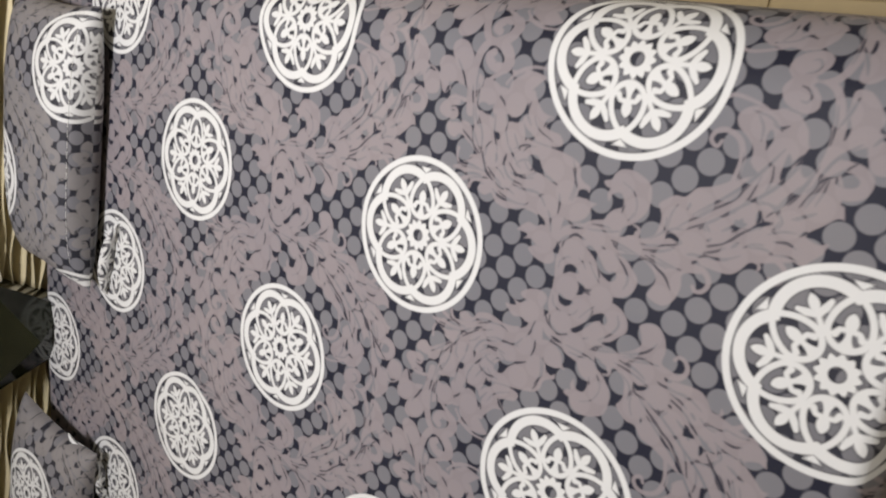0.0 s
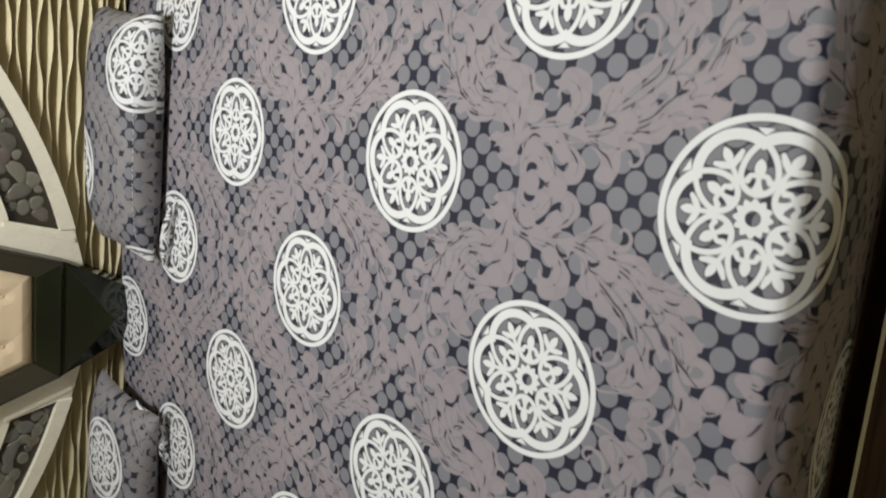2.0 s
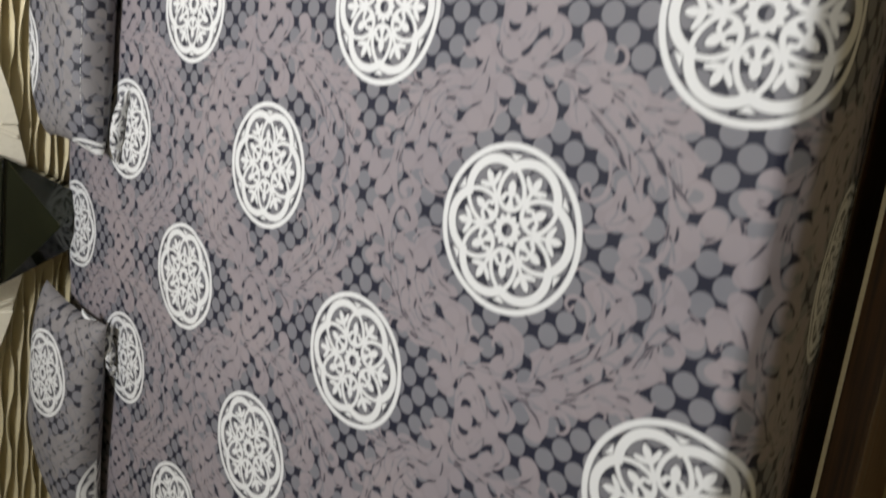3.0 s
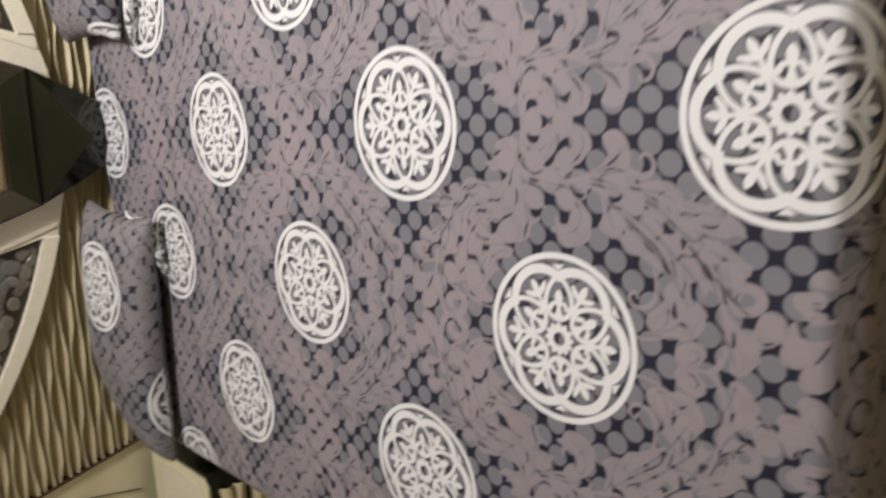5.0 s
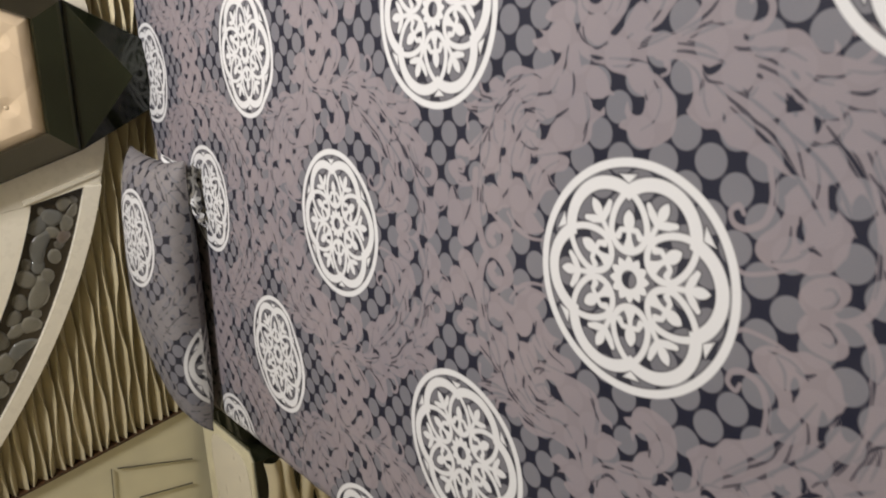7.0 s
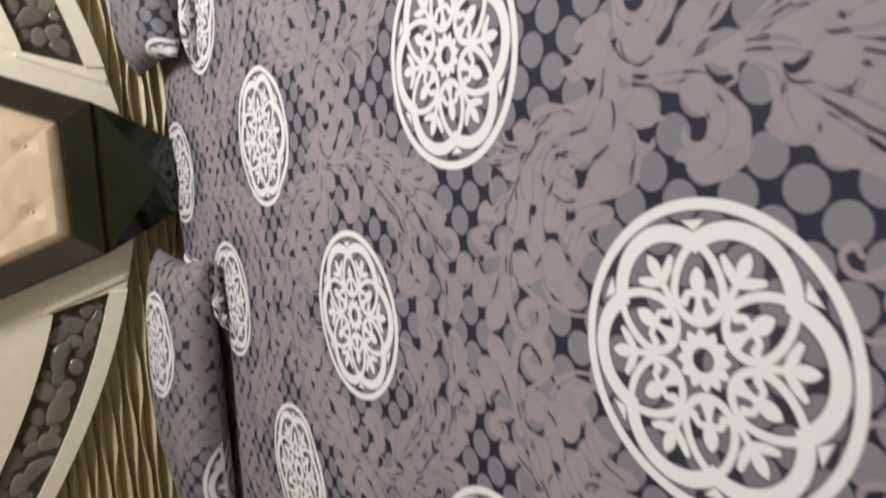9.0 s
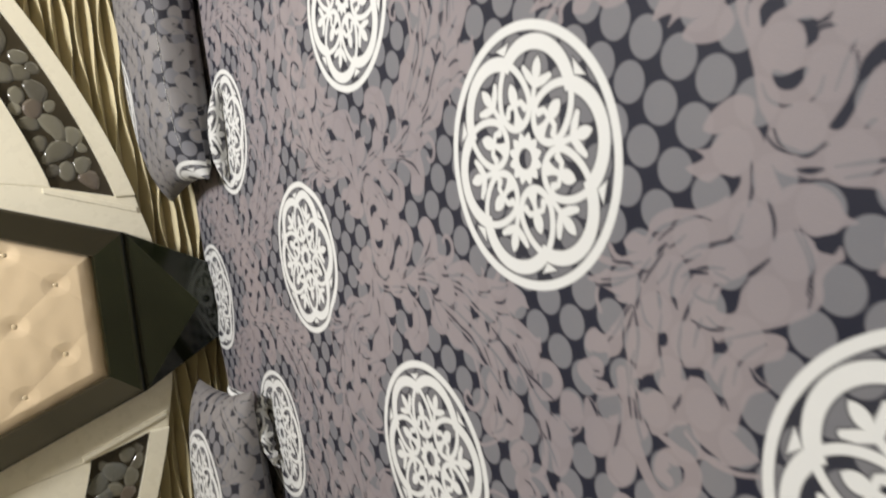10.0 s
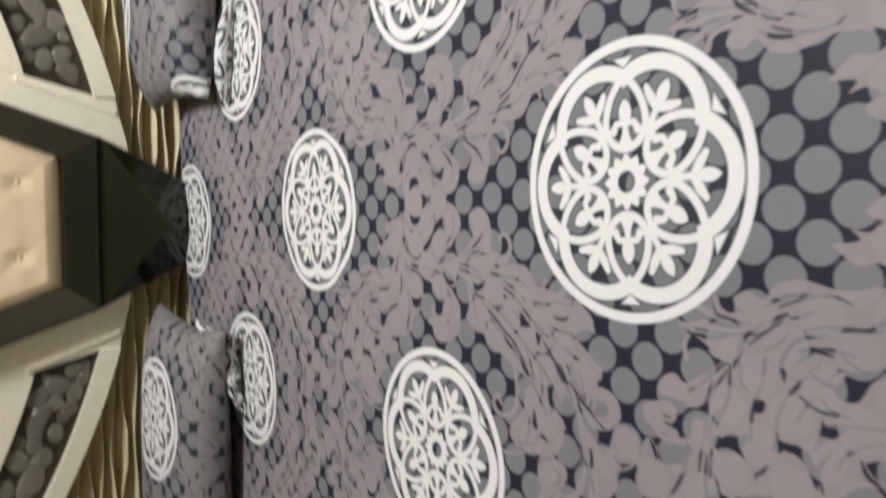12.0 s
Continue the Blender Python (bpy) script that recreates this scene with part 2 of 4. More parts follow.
def scroll_motif():
    """The leaf work of half a repeat: x from a medallion's axis, y from its middle towards the head."""
    # leaves
    leaf([(0.436, 0.119), (0.400, 0.131), (0.375, 0.145), (0.362, 0.168), (0.358, 0.204), (0.368, 0.245), (0.361, 0.278), (0.342, 0.294), (0.351, 0.314), (0.342, 0.335), (0.328, 0.328), (0.319, 0.303), (0.309, 0.356), (0.304, 0.419), (0.293, 0.401), (0.278, 0.377), (0.264, 0.351), (0.241, 0.370), (0.217, 0.392), (0.183, 0.415), (0.164, 0.379), (0.174, 0.326), (0.171, 0.257), (0.199, 0.224), (0.207, 0.187), (0.211, 0.149), (0.215, 0.122), (0.225, 0.090), (0.238, 0.077), (0.257, 0.073), (0.268, 0.061), (0.274, 0.046), (0.287, 0.046), (0.280, 0.055), (0.283, 0.063), (0.294, 0.072), (0.314, 0.082), (0.341, 0.090), (0.371, 0.097), (0.406, 0.100), (0.428, 0.106)])
    leaf([(0.355, 0.094), (0.356, 0.067), (0.344, 0.046), (0.330, 0.037), (0.316, 0.034), (0.306, 0.024), (0.305, 0.039), (0.300, 0.053), (0.302, 0.074), (0.314, 0.084), (0.332, 0.092)])
    leaf([(0.426, 0.188), (0.422, 0.169), (0.434, 0.147), (0.432, 0.121), (0.403, 0.126), (0.381, 0.140), (0.389, 0.161), (0.385, 0.181), (0.396, 0.197), (0.409, 0.208), (0.411, 0.188), (0.415, 0.179)])
    leaf([(0.445, 0.172), (0.461, 0.153), (0.468, 0.121), (0.455, 0.101), (0.430, 0.111), (0.433, 0.133), (0.434, 0.155)])
    leaf([(0.390, 0.098), (0.366, 0.069), (0.354, 0.036), (0.343, -0.005), (0.364, -0.026), (0.390, -0.021), (0.396, 0.006), (0.384, 0.030), (0.382, 0.058), (0.394, 0.088)])
    leaf([(0.470, 0.095), (0.446, 0.097), (0.423, 0.092), (0.405, 0.105), (0.390, 0.108), (0.378, 0.085), (0.377, 0.053), (0.383, 0.034), (0.386, 0.016), (0.387, -0.006), (0.384, -0.020), (0.392, -0.022), (0.404, -0.010), (0.414, 0.002), (0.435, -0.015), (0.456, -0.037), (0.516, -0.051), (0.558, 0.032), (0.523, 0.088), (0.488, 0.093)])
    leaf([(0.374, -0.039), (0.342, -0.044), (0.330, -0.062), (0.312, -0.079), (0.294, -0.090), (0.268, -0.093), (0.243, -0.087), (0.230, -0.071), (0.220, -0.043), (0.223, -0.017), (0.236, -0.004), (0.247, 0.000), (0.254, 0.017), (0.264, 0.010), (0.267, -0.000), (0.279, 0.004), (0.294, -0.002), (0.277, -0.008), (0.271, -0.023), (0.279, -0.033), (0.298, -0.036), (0.303, -0.028), (0.311, -0.014), (0.324, -0.005), (0.334, 0.000), (0.343, 0.028), (0.354, 0.045), (0.363, 0.073), (0.378, 0.096), (0.396, 0.094), (0.384, 0.061), (0.389, 0.041), (0.397, 0.024), (0.397, 0.004), (0.388, -0.003), (0.395, -0.017), (0.390, -0.041)])
    leaf([(0.385, -0.023), (0.390, -0.082), (0.404, -0.116), (0.426, -0.136), (0.452, -0.130), (0.465, -0.124), (0.475, -0.140), (0.477, -0.163), (0.459, -0.182), (0.430, -0.190), (0.402, -0.188), (0.393, -0.213), (0.389, -0.227), (0.375, -0.214), (0.377, -0.251), (0.376, -0.274), (0.367, -0.289), (0.350, -0.301), (0.342, -0.310), (0.344, -0.322), (0.357, -0.323), (0.347, -0.330), (0.335, -0.324), (0.322, -0.340), (0.317, -0.369), (0.312, -0.409), (0.161, -0.424), (0.142, -0.340)])
    leaf([(0.312, -0.409), (0.161, -0.424), (0.142, -0.340), (0.126, -0.278), (0.157, -0.264), (0.195, -0.241), (0.208, -0.226), (0.219, -0.203), (0.226, -0.180), (0.240, -0.168), (0.249, -0.158), (0.250, -0.140), (0.261, -0.124), (0.276, -0.110), (0.298, -0.120), (0.320, -0.117), (0.342, -0.105), (0.356, -0.083), (0.365, -0.024), (0.385, -0.023)])
    leaf([(0.076, -0.224), (0.097, -0.229), (0.115, -0.250), (0.136, -0.265), (0.170, -0.268), (0.174, -0.307), (0.159, -0.335), (0.135, -0.346), (0.113, -0.357), (0.095, -0.353), (0.074, -0.342), (0.057, -0.324), (0.054, -0.300), (0.059, -0.284), (0.056, -0.263), (0.060, -0.240)])
    leaf([(0.017, -0.289), (0.038, -0.295), (0.052, -0.313), (0.058, -0.336), (0.051, -0.353), (0.036, -0.359), (0.018, -0.352), (0.008, -0.338), (-0.001, -0.345), (-0.010, -0.322), (-0.002, -0.303)])
    leaf([(0.300, 0.404), (0.311, 0.380), (0.316, 0.347), (0.313, 0.323), (0.303, 0.301), (0.274, 0.309), (0.266, 0.332), (0.263, 0.352), (0.272, 0.366), (0.287, 0.381), (0.292, 0.394)])
    leaf([(0.209, 0.456), (0.227, 0.446), (0.233, 0.427), (0.222, 0.412), (0.236, 0.382), (0.250, 0.363), (0.262, 0.340), (0.251, 0.339), (0.231, 0.352), (0.210, 0.370), (0.197, 0.388), (0.193, 0.410), (0.204, 0.423), (0.203, 0.437), (0.198, 0.448)])
    leaf([(0.260, 0.340), (0.241, 0.321), (0.218, 0.310), (0.199, 0.306), (0.178, 0.315), (0.167, 0.335), (0.159, 0.357), (0.135, 0.362), (0.111, 0.371), (0.081, 0.370), (0.070, 0.409), (0.104, 0.399), (0.142, 0.398), (0.175, 0.387), (0.216, 0.364)])
    leaf([(0.118, 0.490), (0.132, 0.480), (0.129, 0.468), (0.108, 0.462), (0.101, 0.442), (0.108, 0.412), (0.124, 0.386), (0.103, 0.383), (0.080, 0.413), (0.077, 0.441), (0.066, 0.456), (0.058, 0.485), (0.083, 0.498)])
    leaf([(0.272, 0.332), (0.304, 0.293), (0.308, 0.244), (0.284, 0.225), (0.244, 0.233), (0.230, 0.239), (0.212, 0.267), (0.214, 0.271), (0.237, 0.277), (0.223, 0.299), (0.217, 0.314), (0.243, 0.329)])
    leaf([(0.227, 0.299), (0.238, 0.277), (0.211, 0.269), (0.174, 0.284), (0.144, 0.293), (0.123, 0.308), (0.130, 0.322), (0.158, 0.327), (0.181, 0.317), (0.206, 0.297)])
    leaf([(0.247, 0.259), (0.269, 0.239), (0.259, 0.218), (0.219, 0.225), (0.175, 0.239), (0.173, 0.264), (0.182, 0.276), (0.218, 0.270)])
    leaf([(0.137, 0.292), (0.158, 0.277), (0.162, 0.261), (0.149, 0.245), (0.118, 0.237), (0.097, 0.314), (0.119, 0.309)])
    leaf([(0.124, 0.362), (0.141, 0.345), (0.137, 0.324), (0.125, 0.313), (0.096, 0.317), (0.083, 0.361)])
    leaf([(0.268, 0.386), (0.260, 0.317), (0.219, 0.321), (0.171, 0.339), (0.167, 0.359), (0.164, 0.379), (0.130, 0.384), (0.095, 0.402), (0.086, 0.411), (0.052, 0.398), (0.012, 0.422), (0.004, 0.453), (0.026, 0.469), (0.077, 0.449), (0.131, 0.435), (0.090, 0.490), (0.094, 0.512), (0.131, 0.449), (0.139, 0.426), (0.165, 0.405), (0.216, 0.379), (0.200, 0.403), (0.197, 0.432), (0.208, 0.454), (0.221, 0.445), (0.223, 0.426), (0.213, 0.400)])
    leaf([(0.138, 0.366), (0.139, 0.340), (0.121, 0.338), (0.096, 0.357), (0.081, 0.333), (0.068, 0.313), (0.057, 0.292), (0.085, 0.288), (0.129, 0.301), (0.153, 0.301), (0.153, 0.272), (0.120, 0.253), (0.097, 0.232), (0.075, 0.211), (0.061, 0.200), (0.051, 0.252), (0.057, 0.283), (0.056, 0.312), (0.083, 0.354), (0.104, 0.367), (0.121, 0.383)])
    leaf([(0.076, 0.501), (0.090, 0.467), (0.077, 0.449), (0.049, 0.460), (0.044, 0.482), (0.052, 0.499)])
    leaf([(0.251, 0.310), (0.247, 0.273), (0.193, 0.292), (0.145, 0.314), (0.136, 0.332), (0.150, 0.344), (0.195, 0.327)])
    leaf([(0.247, 0.273), (0.235, 0.237), (0.198, 0.251), (0.171, 0.268), (0.176, 0.284), (0.193, 0.292)])
    leaf([(0.159, 0.258), (0.189, 0.242), (0.202, 0.208), (0.202, 0.169), (0.184, 0.159), (0.171, 0.190), (0.156, 0.179), (0.142, 0.214), (0.112, 0.230), (0.097, 0.247), (0.120, 0.260)])
    leaf([(0.303, -0.178), (0.276, -0.273), (0.255, -0.358), (0.214, -0.393), (0.204, -0.432), (0.195, -0.429), (0.188, -0.386), (0.143, -0.397), (0.113, -0.419), (0.094, -0.453), (0.073, -0.475), (0.070, -0.459), (0.046, -0.463), (0.009, -0.433), (0.009, -0.406), (0.043, -0.405), (0.068, -0.389), (0.080, -0.350), (0.111, -0.316), (0.146, -0.276), (0.179, -0.254), (0.213, -0.231), (0.250, -0.197)])
    leaf([(0.132, -0.460), (0.141, -0.478), (0.131, -0.503), (0.094, -0.501), (0.073, -0.475), (0.089, -0.448)])
    leaf([(0.403, 0.053), (0.421, 0.035), (0.451, 0.016), (0.485, 0.003), (0.496, -0.029), (0.489, -0.071), (0.469, -0.094), (0.442, -0.099), (0.422, -0.082), (0.406, -0.065), (0.397, -0.039), (0.383, -0.023), (0.378, 0.022)])
    leaf([(0.146, 0.255), (0.181, 0.243), (0.199, 0.210), (0.207, 0.156), (0.198, 0.130), (0.179, 0.140), (0.174, 0.163), (0.165, 0.180), (0.146, 0.162), (0.137, 0.191), (0.111, 0.213), (0.094, 0.223), (0.104, 0.242)])
    # openings between them
    gap([(0.477, 0.072), (0.469, 0.058), (0.468, 0.040), (0.465, 0.035), (0.457, 0.042), (0.451, 0.055), (0.455, 0.068), (0.465, 0.074)])
    gap([(0.485, 0.034), (0.488, 0.020), (0.495, 0.014), (0.493, -0.002), (0.499, 0.005), (0.501, 0.018), (0.508, 0.019), (0.511, 0.025), (0.502, 0.029), (0.493, 0.030)])
    gap([(0.463, -0.039), (0.459, -0.026), (0.451, -0.015), (0.434, -0.003), (0.421, 0.009), (0.412, 0.020), (0.403, 0.030), (0.398, 0.019), (0.409, 0.004), (0.425, -0.010), (0.440, -0.023), (0.446, -0.035)])
    gap([(0.241, 0.212), (0.261, 0.199), (0.270, 0.181), (0.270, 0.157), (0.257, 0.171), (0.235, 0.185), (0.233, 0.201)])
    gap([(0.353, -0.083), (0.349, -0.101), (0.337, -0.115), (0.320, -0.120), (0.298, -0.121), (0.281, -0.113), (0.276, -0.104), (0.284, -0.097), (0.298, -0.090), (0.314, -0.079), (0.328, -0.074), (0.338, -0.080)])
    gap([(0.355, -0.046), (0.352, -0.068), (0.342, -0.071), (0.333, -0.064), (0.339, -0.052), (0.347, -0.047)])
    gap([(0.341, -0.137), (0.337, -0.148), (0.341, -0.163), (0.341, -0.174), (0.329, -0.159), (0.326, -0.147), (0.331, -0.139)])
    gap([(0.270, -0.263), (0.293, -0.267), (0.284, -0.276), (0.273, -0.287)])
    gap([(0.249, -0.299), (0.264, -0.300), (0.267, -0.306), (0.256, -0.310), (0.245, -0.307), (0.242, -0.302)])
    gap([(0.197, -0.245), (0.189, -0.261), (0.179, -0.284), (0.168, -0.273), (0.157, -0.259)])
    gap([(0.177, -0.322), (0.173, -0.335), (0.158, -0.339), (0.137, -0.333), (0.134, -0.326)])
    gap([(0.088, -0.351), (0.113, -0.358), (0.101, -0.372), (0.082, -0.384), (0.054, -0.385), (0.028, -0.375), (0.014, -0.360), (0.012, -0.345), (0.030, -0.357), (0.052, -0.356), (0.066, -0.343)])
    gap([(0.116, -0.283), (0.125, -0.288), (0.118, -0.295), (0.101, -0.294), (0.094, -0.288), (0.103, -0.283)])
    gap([(0.155, 0.374), (0.159, 0.360), (0.150, 0.338), (0.141, 0.346), (0.140, 0.365)])
    gap([(0.081, 0.360), (0.069, 0.344), (0.054, 0.344), (0.045, 0.363), (0.060, 0.372)])
    gap([(0.160, 0.464), (0.159, 0.428), (0.150, 0.430), (0.146, 0.453)])
    gap([(0.458, -0.029), (0.463, -0.041), (0.453, -0.051), (0.440, -0.048), (0.442, -0.037)])
    gap([(0.148, -0.352), (0.167, -0.362), (0.155, -0.376), (0.117, -0.386), (0.078, -0.386), (0.091, -0.371), (0.115, -0.360)])
    gap([(0.255, 0.406), (0.275, 0.402), (0.286, 0.393), (0.279, 0.381), (0.264, 0.368), (0.261, 0.352), (0.252, 0.363), (0.238, 0.382), (0.224, 0.411), (0.239, 0.413)])
    gap([(0.186, 0.423), (0.192, 0.392), (0.207, 0.375), (0.175, 0.384), (0.150, 0.397), (0.147, 0.428), (0.167, 0.429)])
    gap([(0.129, 0.453), (0.137, 0.407), (0.145, 0.385), (0.124, 0.392), (0.110, 0.417), (0.105, 0.440), (0.113, 0.459)])
    gap([(0.212, 0.312), (0.218, 0.301), (0.212, 0.296), (0.202, 0.300), (0.200, 0.311)])
    gap([(0.155, 0.356), (0.165, 0.335), (0.170, 0.319), (0.150, 0.329), (0.139, 0.326), (0.144, 0.344), (0.137, 0.356)])
    gap([(0.170, 0.276), (0.170, 0.261), (0.166, 0.244), (0.157, 0.240), (0.142, 0.231), (0.123, 0.235), (0.146, 0.245), (0.158, 0.258), (0.161, 0.272)])
    gap([(0.207, 0.226), (0.200, 0.221), (0.201, 0.200), (0.189, 0.211), (0.180, 0.226), (0.169, 0.237), (0.189, 0.230)])
    gap([(0.295, -0.428), (0.273, -0.431), (0.279, -0.414), (0.267, -0.390), (0.242, -0.416), (0.226, -0.434), (0.227, -0.452), (0.209, -0.455), (0.201, -0.432), (0.187, -0.432), (0.173, -0.417), (0.170, -0.399), (0.152, -0.412), (0.169, -0.422), (0.187, -0.442), (0.193, -0.473), (0.202, -0.494), (0.284, -0.497), (0.313, -0.466)])
    gap([(0.300, 0.068), (0.300, 0.045), (0.290, 0.049), (0.282, 0.061), (0.289, 0.072)])
    gap([(0.372, 0.077), (0.371, 0.061), (0.365, 0.044), (0.363, 0.059)])
    gap([(0.375, 0.159), (0.382, 0.149), (0.381, 0.138), (0.370, 0.144), (0.361, 0.160)])
    # curls
    blade([(0.188, -0.404, 0.0113), (0.104, -0.399, 0.0102), (0.052, -0.394, 0.0082), (0.014, -0.380, 0.0069), (-0.003, -0.354, 0.0063), (-0.004, -0.321, 0.0074)])
    blade([(0.168, -0.397, 0.0080), (0.182, -0.426, 0.0104), (0.176, -0.455, 0.0114), (0.154, -0.462, 0.0113), (0.137, -0.443, 0.0102), (0.136, -0.409, 0.0093), (0.149, -0.392, 0.0067)])
    blade([(0.165, 0.392, 0.0118), (0.095, 0.401, 0.0119), (0.044, 0.392, 0.0107), (0.009, 0.375, 0.0094), (-0.000, 0.349, 0.0101), (0.014, 0.316, 0.0136), (0.039, 0.303, 0.0144), (0.056, 0.315, 0.0127), (0.053, 0.345, 0.0121), (0.035, 0.361, 0.0103), (0.024, 0.349, 0.0091)])
    blade([(0.148, 0.431, 0.0067), (0.156, 0.462, 0.0093), (0.172, 0.476, 0.0094), (0.181, 0.458, 0.0093), (0.177, 0.433, 0.0068)])
    # tendrils
    tendril([(0.321, 0.290), (0.317, 0.354), (0.329, 0.389), (0.346, 0.408)], 0.0066)
    tendril([(0.357, -0.072), (0.344, -0.080), (0.334, -0.078), (0.330, -0.067)], 0.0043)
    tendril([(0.382, -0.192), (0.382, -0.222), (0.395, -0.238), (0.411, -0.241), (0.425, -0.232), (0.428, -0.219), (0.420, -0.212)], 0.0066)
    tendril([(0.327, -0.295), (0.323, -0.325), (0.327, -0.354), (0.341, -0.371), (0.358, -0.371), (0.368, -0.364), (0.370, -0.354), (0.363, -0.347)], 0.0059)
    tendril([(0.361, -0.058), (0.357, -0.074), (0.344, -0.080), (0.334, -0.078), (0.330, -0.067)], 0.0044)
    tendril([(0.201, -0.244), (0.156, -0.249), (0.122, -0.238), (0.108, -0.212), (0.113, -0.191), (0.130, -0.184), (0.141, -0.197), (0.129, -0.205)], 0.0064)
    tendril([(0.049, -0.193), (0.042, -0.214), (0.052, -0.258), (0.068, -0.287), (0.085, -0.310)], 0.0039)
    tendril([(0.341, 0.362), (0.325, 0.355), (0.315, 0.331), (0.319, 0.297), (0.328, 0.272)], 0.0047)
    tendril([(0.255, 0.409), (0.276, 0.410), (0.294, 0.398), (0.302, 0.380)], 0.0037)
    tendril([(0.168, 0.457), (0.179, 0.459), (0.187, 0.444), (0.180, 0.431), (0.166, 0.436), (0.166, 0.447)], 0.0063)
    tendril([(0.173, 0.459), (0.146, 0.460), (0.138, 0.441), (0.143, 0.407), (0.154, 0.380)], 0.0054)
    tendril([(0.088, 0.299), (0.058, 0.272), (0.045, 0.238), (0.044, 0.204)], 0.0049)
    tendril([(0.139, -0.282), (0.125, -0.274), (0.115, -0.262)], 0.0060)
    # dark cuts
    slit([(0.423, 0.099), (0.404, 0.092), (0.392, 0.078), (0.385, 0.057), (0.387, 0.034)], 0.0014)
    slit([(0.468, 0.088), (0.451, 0.085), (0.439, 0.072), (0.436, 0.062)], 0.0010)
    slit([(0.433, 0.042), (0.440, 0.030), (0.452, 0.022)], 0.0009)
    slit([(0.435, 0.015), (0.457, -0.001), (0.473, -0.016)], 0.0008)
    slit([(0.229, 0.252), (0.217, 0.228), (0.214, 0.208)], 0.0018)
    slit([(0.311, 0.090), (0.279, 0.083), (0.249, 0.087), (0.227, 0.097)], 0.0013)
    slit([(0.419, 0.087), (0.401, 0.083), (0.390, 0.067)], 0.0015)
    slit([(0.324, -0.052), (0.314, -0.059), (0.306, -0.061)], 0.0010)
    slit([(0.311, -0.036), (0.302, -0.037), (0.295, -0.040)], 0.0013)
    slit([(0.312, -0.065), (0.286, -0.065), (0.262, -0.052), (0.248, -0.026)], 0.0007)
    slit([(0.379, -0.029), (0.387, -0.038), (0.390, -0.051)], 0.0013)
    slit([(0.392, -0.004), (0.395, -0.009), (0.397, -0.015)], 0.0015)
    slit([(0.349, -0.106), (0.331, -0.128), (0.311, -0.134), (0.298, -0.132)], 0.0015)
    slit([(0.320, -0.138), (0.289, -0.140), (0.267, -0.149)], 0.0010)
    slit([(0.314, -0.155), (0.295, -0.175), (0.275, -0.202), (0.245, -0.237)], 0.0015)
    slit([(0.311, -0.176), (0.294, -0.204), (0.271, -0.239)], 0.0011)
    slit([(0.332, -0.137), (0.318, -0.147), (0.313, -0.171)], 0.0015)
    slit([(0.365, -0.087), (0.361, -0.116), (0.352, -0.148), (0.343, -0.171)], 0.0018)
    slit([(0.376, -0.113), (0.368, -0.137), (0.355, -0.160)], 0.0017)
    slit([(0.376, -0.201), (0.373, -0.204), (0.369, -0.208)], 0.0020)
    slit([(0.347, -0.223), (0.342, -0.235), (0.335, -0.247)], 0.0013)
    slit([(0.333, -0.222), (0.329, -0.234), (0.322, -0.246)], 0.0013)
    slit([(0.322, -0.220), (0.320, -0.224), (0.317, -0.228)], 0.0022)
    slit([(0.378, -0.029), (0.387, -0.052), (0.397, -0.087)], 0.0014)
    slit([(0.386, -0.104), (0.394, -0.132), (0.400, -0.153)], 0.0013)
    slit([(0.357, -0.192), (0.357, -0.209), (0.355, -0.225)], 0.0011)
    slit([(0.294, -0.204), (0.301, -0.210), (0.306, -0.214)], 0.0011)
    slit([(0.272, -0.170), (0.264, -0.172), (0.258, -0.173)], 0.0019)
    slit([(0.390, -0.092), (0.401, -0.126), (0.417, -0.153), (0.440, -0.170)], 0.0021)
    slit([(0.302, -0.199), (0.283, -0.220), (0.256, -0.256), (0.228, -0.277), (0.181, -0.291)], 0.0017)
    slit([(0.293, -0.179), (0.266, -0.208), (0.246, -0.238), (0.219, -0.261), (0.189, -0.280)], 0.0017)
    slit([(0.305, -0.201), (0.294, -0.211), (0.305, -0.222)], 0.0017)
    slit([(0.348, -0.218), (0.340, -0.239), (0.328, -0.258)], 0.0016)
    slit([(0.335, -0.224), (0.317, -0.256), (0.294, -0.279), (0.278, -0.297)], 0.0019)
    slit([(0.352, -0.220), (0.355, -0.241), (0.351, -0.265)], 0.0015)
    slit([(0.293, -0.340), (0.290, -0.363), (0.296, -0.380)], 0.0020)
    slit([(0.315, -0.300), (0.311, -0.325), (0.316, -0.343)], 0.0017)
    slit([(0.226, -0.332), (0.206, -0.346), (0.184, -0.361)], 0.0017)
    slit([(0.221, -0.367), (0.197, -0.379), (0.164, -0.392)], 0.0017)
    slit([(0.227, -0.324), (0.231, -0.333), (0.244, -0.339)], 0.0015)
    slit([(0.230, -0.293), (0.227, -0.303), (0.227, -0.312)], 0.0016)
    slit([(0.361, -0.187), (0.357, -0.202), (0.359, -0.217)], 0.0019)
    slit([(0.372, -0.201), (0.371, -0.210), (0.374, -0.216)], 0.0030)
    slit([(0.282, -0.327), (0.271, -0.352), (0.268, -0.374)], 0.0015)
    slit([(0.272, -0.380), (0.265, -0.387), (0.262, -0.394)], 0.0025)
    slit([(0.246, -0.360), (0.235, -0.379), (0.225, -0.398)], 0.0017)
    slit([(0.375, -0.096), (0.369, -0.128), (0.361, -0.154)], 0.0015)
    slit([(0.197, -0.248), (0.169, -0.253), (0.145, -0.250)], 0.0014)
    slit([(0.324, -0.268), (0.318, -0.274), (0.312, -0.279)], 0.0025)
